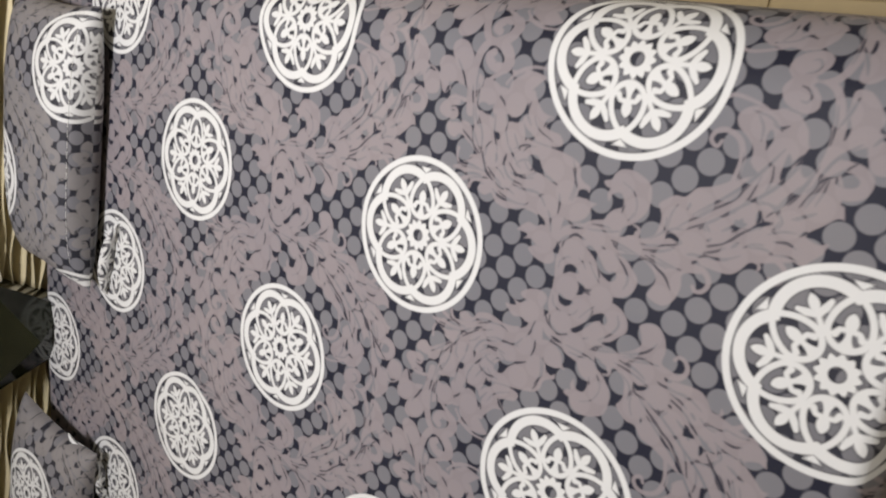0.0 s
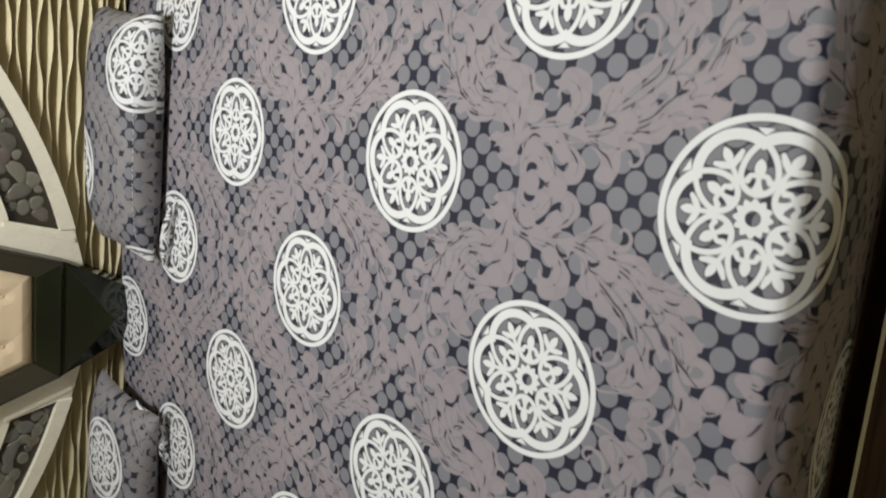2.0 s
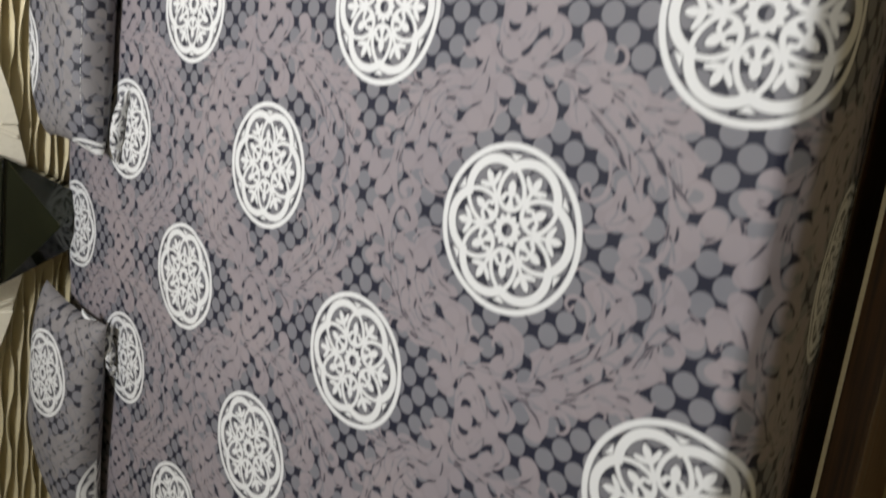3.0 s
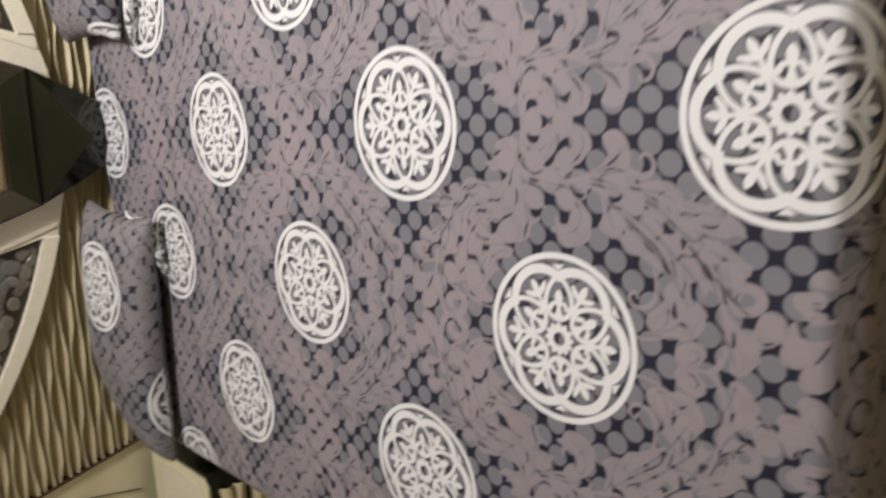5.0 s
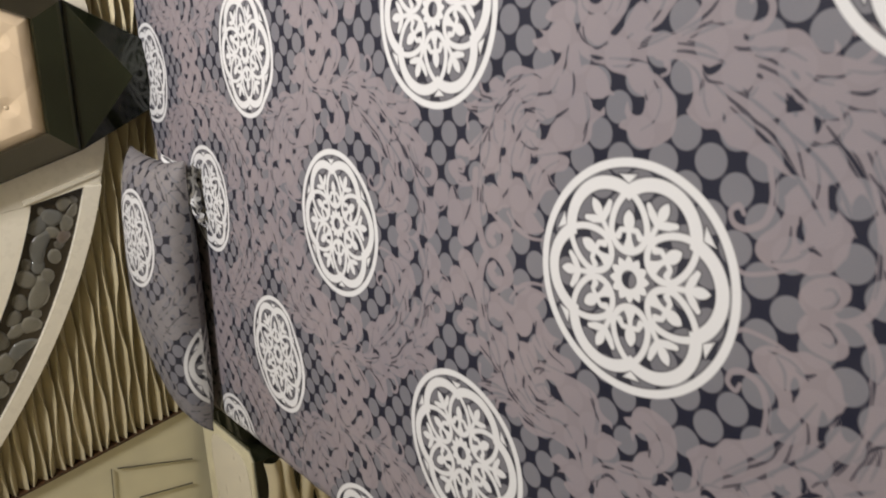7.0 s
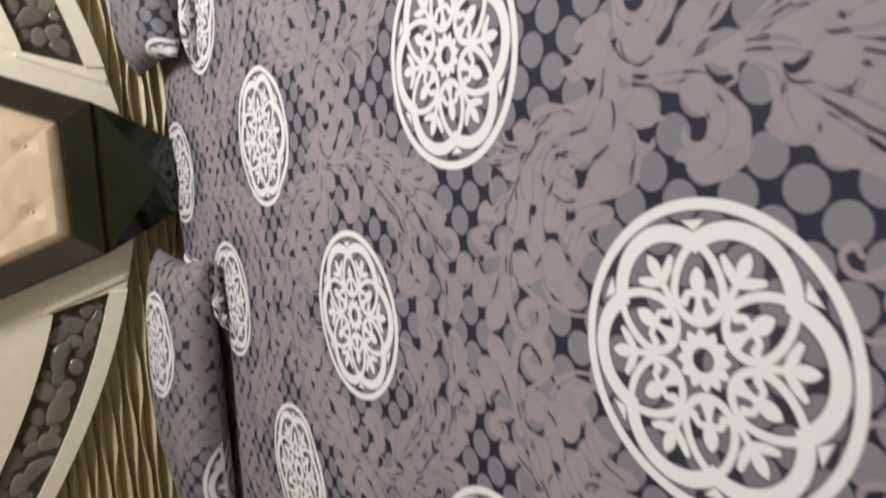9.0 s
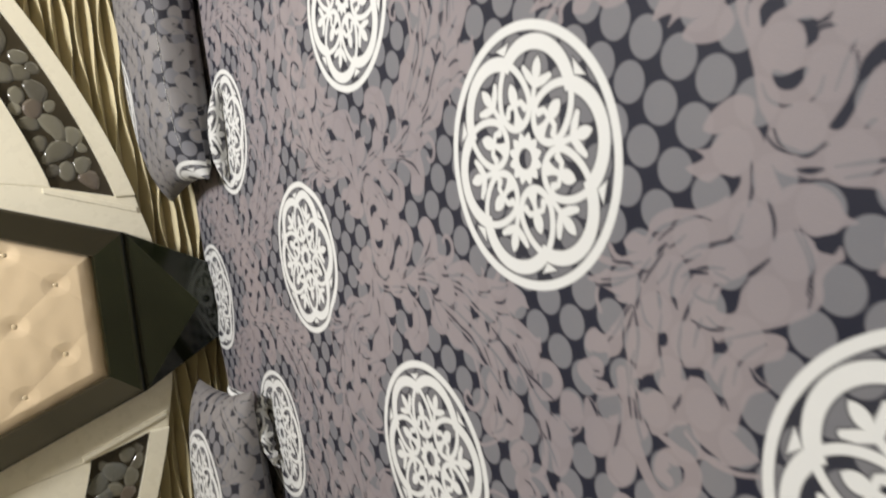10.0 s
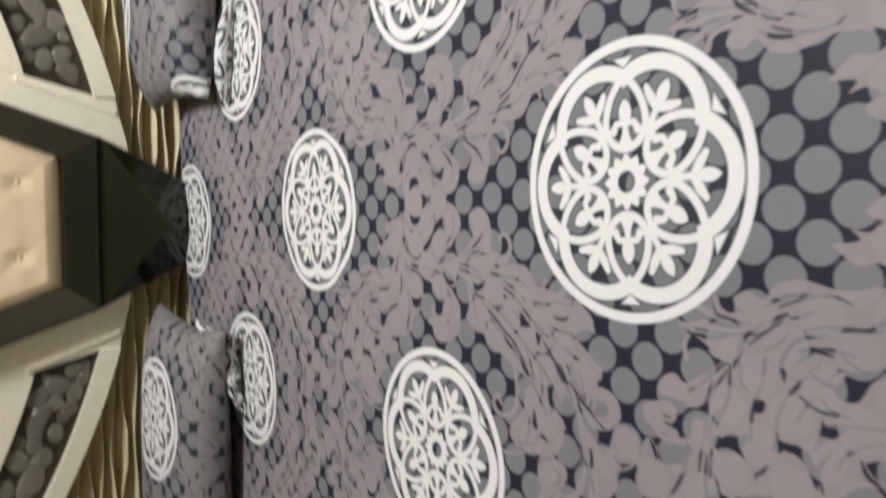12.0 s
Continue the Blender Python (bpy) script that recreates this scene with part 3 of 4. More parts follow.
    slit([(0.267, -0.243), (0.259, -0.252), (0.256, -0.260)], 0.0023)
    slit([(0.394, -0.116), (0.395, -0.145), (0.394, -0.182)], 0.0014)
    slit([(0.274, -0.333), (0.265, -0.338), (0.255, -0.340)], 0.0015)
    slit([(0.213, -0.392), (0.188, -0.400), (0.166, -0.404)], 0.0011)
    slit([(0.320, -0.288), (0.308, -0.304), (0.303, -0.323)], 0.0012)
    slit([(0.210, -0.304), (0.183, -0.310), (0.158, -0.308)], 0.0013)
    slit([(0.084, -0.290), (0.089, -0.304), (0.083, -0.317)], 0.0023)
    slit([(0.065, -0.249), (0.073, -0.282), (0.094, -0.307)], 0.0013)
    slit([(0.117, -0.275), (0.091, -0.273), (0.072, -0.261)], 0.0017)
    slit([(0.011, -0.320), (0.017, -0.334), (0.028, -0.341), (0.039, -0.335), (0.037, -0.324)], 0.0016)
    slit([(0.042, -0.285), (0.053, -0.309), (0.060, -0.336)], 0.0016)
    slit([(0.279, -0.182), (0.224, -0.245), (0.178, -0.285), (0.124, -0.320)], 0.0031)
    slit([(0.269, -0.237), (0.203, -0.313), (0.144, -0.355)], 0.0029)
    slit([(0.251, -0.317), (0.195, -0.360), (0.143, -0.383)], 0.0028)
    slit([(0.176, -0.335), (0.123, -0.359), (0.083, -0.375)], 0.0028)
    slit([(0.174, -0.382), (0.128, -0.405), (0.094, -0.439)], 0.0026)
    slit([(0.073, -0.396), (0.044, -0.409), (0.019, -0.416)], 0.0026)
    slit([(0.094, -0.456), (0.080, -0.468), (0.085, -0.486)], 0.0025)
    slit([(0.285, -0.292), (0.267, -0.312), (0.260, -0.330)], 0.0041)
    slit([(0.294, -0.263), (0.276, -0.273), (0.265, -0.276)], 0.0042)
    slit([(0.249, 0.368), (0.198, 0.377), (0.147, 0.386)], 0.0021)
    slit([(0.255, 0.343), (0.213, 0.347), (0.172, 0.366)], 0.0021)
    slit([(0.130, 0.407), (0.086, 0.425), (0.050, 0.448)], 0.0022)
    slit([(0.130, 0.381), (0.087, 0.385), (0.045, 0.375)], 0.0021)
    slit([(0.131, 0.474), (0.117, 0.467), (0.104, 0.464)], 0.0028)
    slit([(0.034, 0.344), (0.040, 0.333), (0.046, 0.341)], 0.0020)
    slit([(0.241, 0.298), (0.202, 0.313), (0.161, 0.317)], 0.0020)
    slit([(0.096, 0.302), (0.073, 0.280), (0.058, 0.256)], 0.0022)
    slit([(0.172, 0.285), (0.168, 0.275), (0.165, 0.264)], 0.0026)
    slit([(0.402, -0.039), (0.423, -0.064), (0.448, -0.078), (0.470, -0.072)], 0.0019)
    slit([(0.405, 0.011), (0.432, -0.004), (0.462, -0.014)], 0.0020)
    slit([(0.143, 0.160), (0.153, 0.177), (0.168, 0.184)], 0.0023)
    slit([(0.120, 0.227), (0.146, 0.232), (0.171, 0.217)], 0.0021)
    slit([(0.374, -0.024), (0.381, -0.056), (0.391, -0.092)], 0.0019)
    slit([(0.356, -0.193), (0.355, -0.220), (0.349, -0.262), (0.335, -0.288)], 0.0016)
    slit([(0.364, 0.033), (0.358, -0.013), (0.350, -0.041)], 0.0016)
    slit([(0.319, -0.340), (0.314, -0.369), (0.317, -0.388)], 0.0011)
    slit([(0.268, -0.341), (0.256, -0.346), (0.244, -0.341)], 0.0015)
    slit([(0.221, -0.349), (0.205, -0.359), (0.181, -0.370), (0.162, -0.377)], 0.0015)
    slit([(0.220, -0.377), (0.194, -0.387), (0.165, -0.400)], 0.0014)
    slit([(0.245, -0.368), (0.235, -0.383), (0.228, -0.396)], 0.0014)
    slit([(0.232, -0.299), (0.227, -0.314), (0.234, -0.329), (0.247, -0.338)], 0.0018)
    slit([(0.307, -0.179), (0.295, -0.202), (0.285, -0.220), (0.263, -0.247), (0.240, -0.270)], 0.0014)
    slit([(0.381, -0.117), (0.390, -0.150), (0.396, -0.182)], 0.0014)
    slit([(0.332, 0.293), (0.343, 0.277), (0.349, 0.254), (0.349, 0.219)], 0.0023)
    slit([(0.313, 0.214), (0.313, 0.181), (0.321, 0.161), (0.340, 0.146)], 0.0021)
    slit([(0.315, 0.287), (0.321, 0.276), (0.327, 0.263)], 0.0023)
    slit([(0.283, 0.252), (0.287, 0.234), (0.282, 0.212)], 0.0027)
    slit([(0.270, 0.170), (0.275, 0.151), (0.287, 0.125)], 0.0025)
    slit([(0.349, 0.112), (0.327, 0.111), (0.305, 0.116)], 0.0020)
    slit([(0.347, 0.137), (0.366, 0.127), (0.393, 0.121)], 0.0020)
    slit([(0.243, 0.094), (0.259, 0.086), (0.278, 0.079), (0.311, 0.084)], 0.0019)
    slit([(0.274, 0.332), (0.295, 0.319), (0.313, 0.295)], 0.0024)
    slit([(0.292, 0.410), (0.288, 0.370), (0.293, 0.341)], 0.0026)
    slit([(0.317, 0.388), (0.308, 0.359), (0.306, 0.330)], 0.0031)
    slit([(0.393, 0.075), (0.383, 0.058), (0.390, 0.037)], 0.0025)
    slit([(0.365, 0.075), (0.355, 0.059), (0.354, 0.043)], 0.0015)
    slit([(0.351, 0.026), (0.349, -0.002), (0.350, -0.017)], 0.0014)
    slit([(0.282, 0.202), (0.268, 0.183), (0.251, 0.191), (0.248, 0.218), (0.260, 0.239), (0.269, 0.227)], 0.0018)
    slit([(0.252, 0.339), (0.265, 0.333), (0.279, 0.324)], 0.0025)
    slit([(0.246, 0.299), (0.258, 0.296), (0.269, 0.296)], 0.0029)
    slit([(0.252, 0.381), (0.266, 0.394), (0.281, 0.386)], 0.0026)
    slit([(0.254, 0.276), (0.276, 0.270), (0.297, 0.251), (0.306, 0.215)], 0.0023)
    slit([(0.333, 0.275), (0.341, 0.258), (0.347, 0.238), (0.350, 0.222), (0.348, 0.200), (0.342, 0.190)], 0.0013)
    slit([(0.321, 0.365), (0.316, 0.351), (0.311, 0.327), (0.311, 0.312)], 0.0018)
    slit([(0.321, 0.261), (0.326, 0.244), (0.332, 0.231)], 0.0013)
    slit([(0.284, 0.316), (0.300, 0.297), (0.310, 0.282), (0.317, 0.272)], 0.0017)
    slit([(0.298, 0.393), (0.295, 0.364), (0.295, 0.332), (0.299, 0.297)], 0.0012)
    slit([(0.261, 0.329), (0.236, 0.328), (0.224, 0.318)], 0.0018)
    slit([(0.280, 0.293), (0.290, 0.276), (0.303, 0.264)], 0.0014)
    slit([(0.270, 0.276), (0.257, 0.272), (0.245, 0.271)], 0.0025)
    slit([(0.226, 0.268), (0.240, 0.256), (0.256, 0.242)], 0.0022)
    slit([(0.173, 0.281), (0.195, 0.282), (0.214, 0.274), (0.226, 0.269)], 0.0017)
    slit([(0.196, 0.258), (0.217, 0.246), (0.230, 0.236)], 0.0016)
    slit([(0.263, 0.259), (0.277, 0.245), (0.286, 0.232), (0.289, 0.216), (0.287, 0.200), (0.284, 0.187)], 0.0018)
    slit([(0.252, 0.219), (0.267, 0.205), (0.265, 0.194), (0.256, 0.190), (0.248, 0.196)], 0.0013)
    slit([(0.232, 0.228), (0.218, 0.214), (0.215, 0.195)], 0.0010)
    slit([(0.308, 0.244), (0.315, 0.218), (0.315, 0.193), (0.315, 0.170), (0.316, 0.154)], 0.0012)
    slit([(0.211, 0.407), (0.228, 0.383), (0.248, 0.361), (0.258, 0.346)], 0.0019)
    slit([(0.200, 0.378), (0.224, 0.364), (0.248, 0.347)], 0.0016)
    slit([(0.152, 0.380), (0.178, 0.371), (0.196, 0.360)], 0.0016)
    slit([(0.103, 0.395), (0.128, 0.391), (0.144, 0.388)], 0.0016)
    slit([(0.099, 0.378), (0.125, 0.374), (0.150, 0.375)], 0.0019)
    slit([(0.120, 0.314), (0.127, 0.303), (0.138, 0.295)], 0.0020)
    slit([(0.150, 0.212), (0.169, 0.202), (0.183, 0.184), (0.195, 0.156)], 0.0010)
    slit([(0.164, 0.176), (0.157, 0.172), (0.151, 0.168)], 0.0014)
    slit([(0.297, -0.244), (0.282, -0.266), (0.279, -0.283)], 0.0028)
    slit([(0.277, -0.310), (0.266, -0.314), (0.256, -0.311)], 0.0027)
    slit([(0.250, -0.235), (0.228, -0.256), (0.204, -0.269)], 0.0024)
    slit([(0.185, -0.326), (0.158, -0.331), (0.137, -0.347), (0.118, -0.366)], 0.0026)
    slit([(0.192, -0.372), (0.168, -0.392), (0.150, -0.415), (0.125, -0.443)], 0.0021)
    slit([(0.105, -0.390), (0.069, -0.391), (0.037, -0.387)], 0.0017)
    slit([(0.092, -0.410), (0.074, -0.412), (0.054, -0.408)], 0.0029)
    slit([(0.131, -0.287), (0.117, -0.289), (0.102, -0.286)], 0.0028)
    slit([(0.120, -0.378), (0.094, -0.379), (0.048, -0.379)], 0.0017)


def medallion_fields():
    """White lines and backing disc of the round fretwork medallion, six-fold, radius 0.204."""
    big = 0.204
    g = (np.arange(N) + 0.5) / N
    white, disc = np.full((N, N), FAR), np.full((N, N), FAR)
    for ox, oy in ((0, 0), (0.5, 0.5)):
        x = ((g - ox + 0.5) % 1.0 - 0.5)[:, None] / big
        y = ((g - oy + 0.5) % 1.0 - 0.5)[None, :] / big
        r, th = np.hypot(x, y), np.arctan2(y, x)
        sixth = math.pi / 3
        a = (th + sixth / 2) % sixth - sixth / 2
        px, py = r * np.cos(a), np.abs(r * np.sin(a))
        b = th % sixth - sixth / 2
        qx, qy = r * np.cos(b), np.abs(r * np.sin(b))
        ring = np.abs(r - 0.965) - 0.037
        arch = np.maximum(np.abs(np.hypot(qx - 0.45, qy) - 0.404) - 0.056, 0.42 - r)
        # teardrop loops: where two neighbouring arches overlap, closed by a round foot
        drop = np.where(px < 0.42, (np.hypot((px - 0.42) / 0.185, py / 0.180) - 1) * 0.18, np.hypot(px - 0.398, py + 0.23) - 0.41)
        loop = np.abs(drop) - 0.030

        def lens(cx, cy, ang, la, lb, ax, ay):
            """A pointed lobe of half length la and half width lb."""
            ca, sa = math.cos(ang), math.sin(ang)
            u, v = (ax - cx) * ca + (ay - cy) * sa, -(ax - cx) * sa + (ay - cy) * ca
            R = (la * la + lb * lb) / (2 * lb)
            return np.hypot(u, np.abs(v) + R - lb) - R

        def limb(p0, p1, r0, r1, ax, ay):
            """A tapering round-ended limb from p0 to p1."""
            dx, dy = p1[0] - p0[0], p1[1] - p0[1]
            f = np.clip(((ax - p0[0]) * dx + (ay - p0[1]) * dy) / (dx * dx + dy * dy), 0, 1)
            return np.hypot(ax - p0[0] - f * dx, ay - p0[1] - f * dy) - r0 - (r1 - r0) * f

        tre = np.minimum(lens(0.487, 0, 0, 0.094, 0.056, px, py), limb((0.418, 0.015), (0.412, 0.082), 0.026, 0.024, px, py))
        tre = np.minimum(tre, limb((0.412, 0.082), (0.360, 0.110), 0.024, 0.033, px, py))
        stem = 0.026 + 0.055 * np.clip((0.37 - px) / 0.13, 0, 1) ** 1.6
        tre = np.minimum(tre, np.maximum.reduce([py - stem, px - 0.44, 0.23 - px]))
        fleur = np.minimum(lens(0.662, 0, 0, 0.095, 0.048, qx, qy), limb((0.562, 0.012), (0.602, 0.088), 0.034, 0.036, qx, qy))
        fleur = np.minimum(fleur, limb((0.602, 0.088), (0.644, 0.146), 0.036, 0.024, qx, qy))
        horn = 0.026 + 0.085 * np.clip((0.50 - qx) / 0.14, 0, 1.1) ** 2.2
        web = np.maximum.reduce([(qy - horn) * 0.8, qx - 0.58, 0.36 - qx])
        flower = np.maximum((r - (0.152 + 0.052 * np.abs(((th * 12 / (2 * math.pi)) % 1.0) * 2 - 1) ** 0.8)) * 0.8, 0.078 - r)
        tri = np.maximum.reduce([px - 0.868, (0.798 - px) + py * 0.80, py - 0.085])
        d = np.minimum.reduce([ring, arch, loop, tre, fleur, web, flower, tri]) * big
        white = np.minimum(white, d)
        disc = np.minimum(disc, (r - 0.97) * big)
    return white, disc


def dot_field():
    """Dots in a square net that stands on its corner, twelve to a repeat."""
    g = (np.arange(N) + 0.5) / N * 12
    out = np.full((N, N), FAR)
    for o in (0.0, 0.5):
        x, y = (g - o + 0.57) % 1 - 0.5, (g - o - 0.69 + 0.5) % 1 - 0.5
        out = np.minimum(out, (np.hypot(x[:, None], y[None, :]) - 0.322) / 12)
    return out


scroll_motif()
WHITE_F, DISC_F = medallion_fields()
PRINT_FIELDS = {"white": WHITE_F, "disc": DISC_F, "dots": dot_field(), "leaf": np.maximum(leaf_field.whole(), -slit_field.whole())}


def dress(me, s, t):
    """Gives a cloth mesh the print's fields at the cloth coordinates s, t (in repeats)."""
    i, j = (s % 1.0) * N - 0.5, (t % 1.0) * N - 0.5
    i0, j0 = np.floor(i).astype(int), np.floor(j).astype(int)
    fi, fj = i - i0, j - j0
    i0, j0, i1, j1 = i0 % N, j0 % N, (i0 + 1) % N, (j0 + 1) % N
    for name, f in PRINT_FIELDS.items():
        v = (f[i0, j0] * (1 - fi) + f[i1, j0] * fi) * (1 - fj) + (f[i0, j1] * (1 - fi) + f[i1, j1] * fi) * fj
        a = me.attributes.new(name, "FLOAT", "POINT")
        a.data.foreach_set("value", v.astype(np.float32))


def grid_mesh(name, co, ni, nj, material):
    """A sheet of ni x nj points, given as an array of places."""
    me = bpy.data.meshes.new(name)
    k = (np.arange(ni - 1)[:, None] * nj + np.arange(nj - 1)[None, :]).ravel()
    quads = np.stack([k, k + nj, k + nj + 1, k + 1], 1).astype(np.int32)
    me.vertices.add(ni * nj)
    me.vertices.foreach_set("co", co.astype(np.float32).ravel())
    me.loops.add(quads.size)
    me.loops.foreach_set("vertex_index", quads.ravel())
    me.polygons.add(len(quads))
    me.polygons.foreach_set("loop_start", np.arange(0, quads.size, 4, dtype=np.int32))
    me.update(calc_edges=True)
    me.materials.append(material)
    me.shade_smooth()
    return me


def soft_noise(x, y, seed, waves):
    """A smooth random relief, a sum of plane waves."""
    rng = np.random.RandomState(seed)
    out = np.zeros_like(x)
    for length, amp in waves:
        for _ in range(4):
            a, p = rng.uniform(0, 2 * math.pi, 2)
            out += amp / 2 * np.sin((x * math.cos(a) + y * math.sin(a)) * 2 * math.pi / length + p)
    return out


# ---- the room ----
RX0, RX1, RY0, RY1, RZ = -2.0, 2.25, -2.6, 1.50, 2.7


def wall(name, lo, hi):
    return tagged(part(name, box_bm(lo, hi, 0), WALL, None), "plain cream painted bedroom wall", "wall", kind="structure")


wall("wall_north", (RX0 - 0.12, RY1, 0), (RX1 + 0.12, RY1 + 0.12, RZ))
wall("wall_south", (RX0 - 0.12, RY0 - 0.12, 0), (RX1 + 0.12, RY0, RZ))
wall("wall_west", (RX0 - 0.12, RY0, 0), (RX0, RY1, RZ))
wall("wall_east", (RX1, RY0, 0), (RX1 + 0.12, RY1, RZ))
tagged(part("ceiling", box_bm((RX0 - 0.12, RY0 - 0.12, RZ), (RX1 + 0.12, RY1 + 0.12, RZ + 0.1), 0), CEIL, None), "plain white painted ceiling", "ceiling", kind="structure")
floor = tagged(part("floor", box_bm((RX0 - 0.12, RY0 - 0.12, -0.1), (RX1 + 0.12, RY1 + 0.12, -0.004), 0), GROUT, None),
               "tan polished tile floor with thin joints", "floor", kind="structure")

# ---- ceiling lamp ----
lamp = thing("ceiling_lamp", "round white flush ceiling lamp, switched on", "lamp", pose(0.85, 0.25, RZ))
bm = bmesh.new()
bmesh.ops.create_cone(bm, cap_ends=True, segments=48, radius1=0.30, radius2=0.31, depth=0.05)
bmesh.ops.translate(bm, verts=bm.verts, vec=(0, 0, -0.027))
part("housing", bm, CEIL, lamp, smooth=False)

# ---- bed ----
bed = thing("bed", "double bed with dark walnut frame and tall ornate headboard", "bed", pose(0, 0, 0))
RAIL_TOP = BED - 0.455 * U
for name, lo, hi in (("side_rail", (XL + 0.004, YF + 0.02, 0.12), (XL + 0.03, YH, 0.296)),
                     ("side_rail", (XR - 0.03, YF + 0.02, 0.12), (XR - 0.004, YH, 0.296))):
    part(name, box_bm(lo, hi, 0.006), WALNUT, bed)
foot = part("footboard", box_bm((XL - 0.05, YF - 0.060, 0.05), (XR + 0.05, YF - 0.015, RAIL_TOP - 0.004), 0.005), WALNUT, bed)
part("edge_strip", box_bm((XL - 0.05, YF - 0.0165, RAIL_TOP - 0.016), (XR + 0.05, YF - 0.011, RAIL_TOP - 0.001), 0.001), CREAM, foot, "thin pale edge strip")
part("base_panel", box_bm((XL + 0.034, YF + 0.02, 0.1), (XR - 0.034, YH, 0.296), 0.01), WALNUT, bed)
for x in (XL + 0.06, XR - 0.06):
    for y in (YF + 0.06, YH - 0.06):
        part("leg", box_bm((x - 0.035, y - 0.035, 0), (x + 0.035, y + 0.035, 0.1), 0.004), WALNUT, bed)

mattress = tagged(part("mattress", box_bm((XL + 0.03, YF + 0.06, 0.30), (XR - 0.07, YH - 0.03, BED - 0.012), 0.07, 6), TICKING, None, smooth=True),
                  "thick mattress under the printed bedspread", "mattress")


# ---- bedspread: flat on top, rounded at the rims, hanging at foot and sides ----
def spaced(*bands):
    """Grid lines: bands of (from, to, step)."""
    return np.concatenate([np.arange(lo, hi - 1e-9, step) for lo, hi, step in bands])


def over_edge(s, lo, hi, bend_lo, bend_hi):
    """Cloth coordinate to place, drop and hanging length for cloth laid over rims at lo and hi; a bend gives (length past the rim, slope in degrees)."""
    x, z, hang = s.copy(), np.zeros_like(s), np.zeros_like(s)
    for sign, edge, bend in ((1, hi, bend_hi), (-1, lo, bend_lo)):
        d = np.linspace(0, 0.6, 1201)
        slope = np.radians(np.interp(d, [k[0] for k in bend], [k[1] for k in bend]))
        run, fall = np.cumsum(np.cos(slope)) * d[1], np.cumsum(np.sin(slope)) * d[1]
        past = sign * (s - edge)
        x = np.where(past > 0, edge + sign * np.interp(past, d, run), x)
        z = np.where(past > 0, -np.interp(past, d, fall), z)
        hang = np.where(past > 0, sign * np.maximum(0, past - 0.12), hang)
    return x, z, hang


def bedspread():
    s = spaced((XL - 0.30, XL - 0.05, 0.006), (XL - 0.05, -0.52, 0.0026), (-0.52, 0.40, 0.0015), (0.40, XR + 0.03, 0.0022), (XR + 0.03, XR + 0.30, 0.006))
    t = spaced((YF - 0.27, YF - 0.20, 0.006), (YF - 0.20, -0.58, 0.0024), (-0.58, 0.38, 0.0015), (0.38, YH + 0.02, 0.0028), (YH + 0.02, YH + 0.10, 0.006))
    x, zx, lx = over_edge(s, XL + 0.05, 0.86, ((0, 0), (0.078, 90)), ((0, 0), (0.14, 80), (0.26, 89)))
    y, zy, ly = over_edge(t, -1.06 * U, YH - 0.03, ((0, 0), (0.02, 54), (0.045, 58), (0.08, 88), (0.17, 98)), ((0, 0), (0.047, 90)))
    X, Y = np.meshgrid(x, y, indexing="ij")
    S, T = np.meshgrid(s, t, indexing="ij")
    Z = np.minimum(zx[:, None], zy[None, :])
    X = X + np.abs(lx)[:, None] * 0.012 * np.sin(T * 14 + np.sin(T * 5))
    flat = np.clip(1 + Z / 0.05, 0, 1)
    Z = Z + flat * soft_noise(S, T, 3, ((0.9, 0.0018), (0.35, 0.0010), (0.14, 0.0005)))
    # a faint crease across the bed and slack near the pillows
    Z = Z + flat * 0.0025 * np.exp(-((T - 0.52 - 0.03 * np.sin(S * 3)) / 0.018) ** 2)
    co = np.stack([X, Y, Z + BED], -1)
    me = grid_mesh("bedspread", co, len(s), len(t), PRINT)
    dress(me, (S / U).ravel(), (T / U).ravel())
    ob = link("bedspread", me)
    # stitched hem along the hanging borders
    for name, grid, ss, tt in (("side_hem", co[:4], S[:4], T[:4]), ("side_hem", co[-4:], S[-4:], T[-4:]), ("foot_hem", co[:, :4], S[:, :4], T[:, :4])):
        n = np.cross(np.gradient(grid, axis=0), np.gradient(grid, axis=1))
        n /= np.linalg.norm(n, axis=2, keepdims=True) + 1e-12
        hem = grid_mesh(name, grid + n * 0.0016, grid.shape[0], grid.shape[1], PRINT)
        dress(hem, (ss / U).ravel(), (tt / U).ravel())
        link(name, hem, ob, "folded stitched hem")
    return tagged(ob, "grey printed cotton bedspread with white fretwork medallions, leaves and dots", "bedspread")


bedspread()


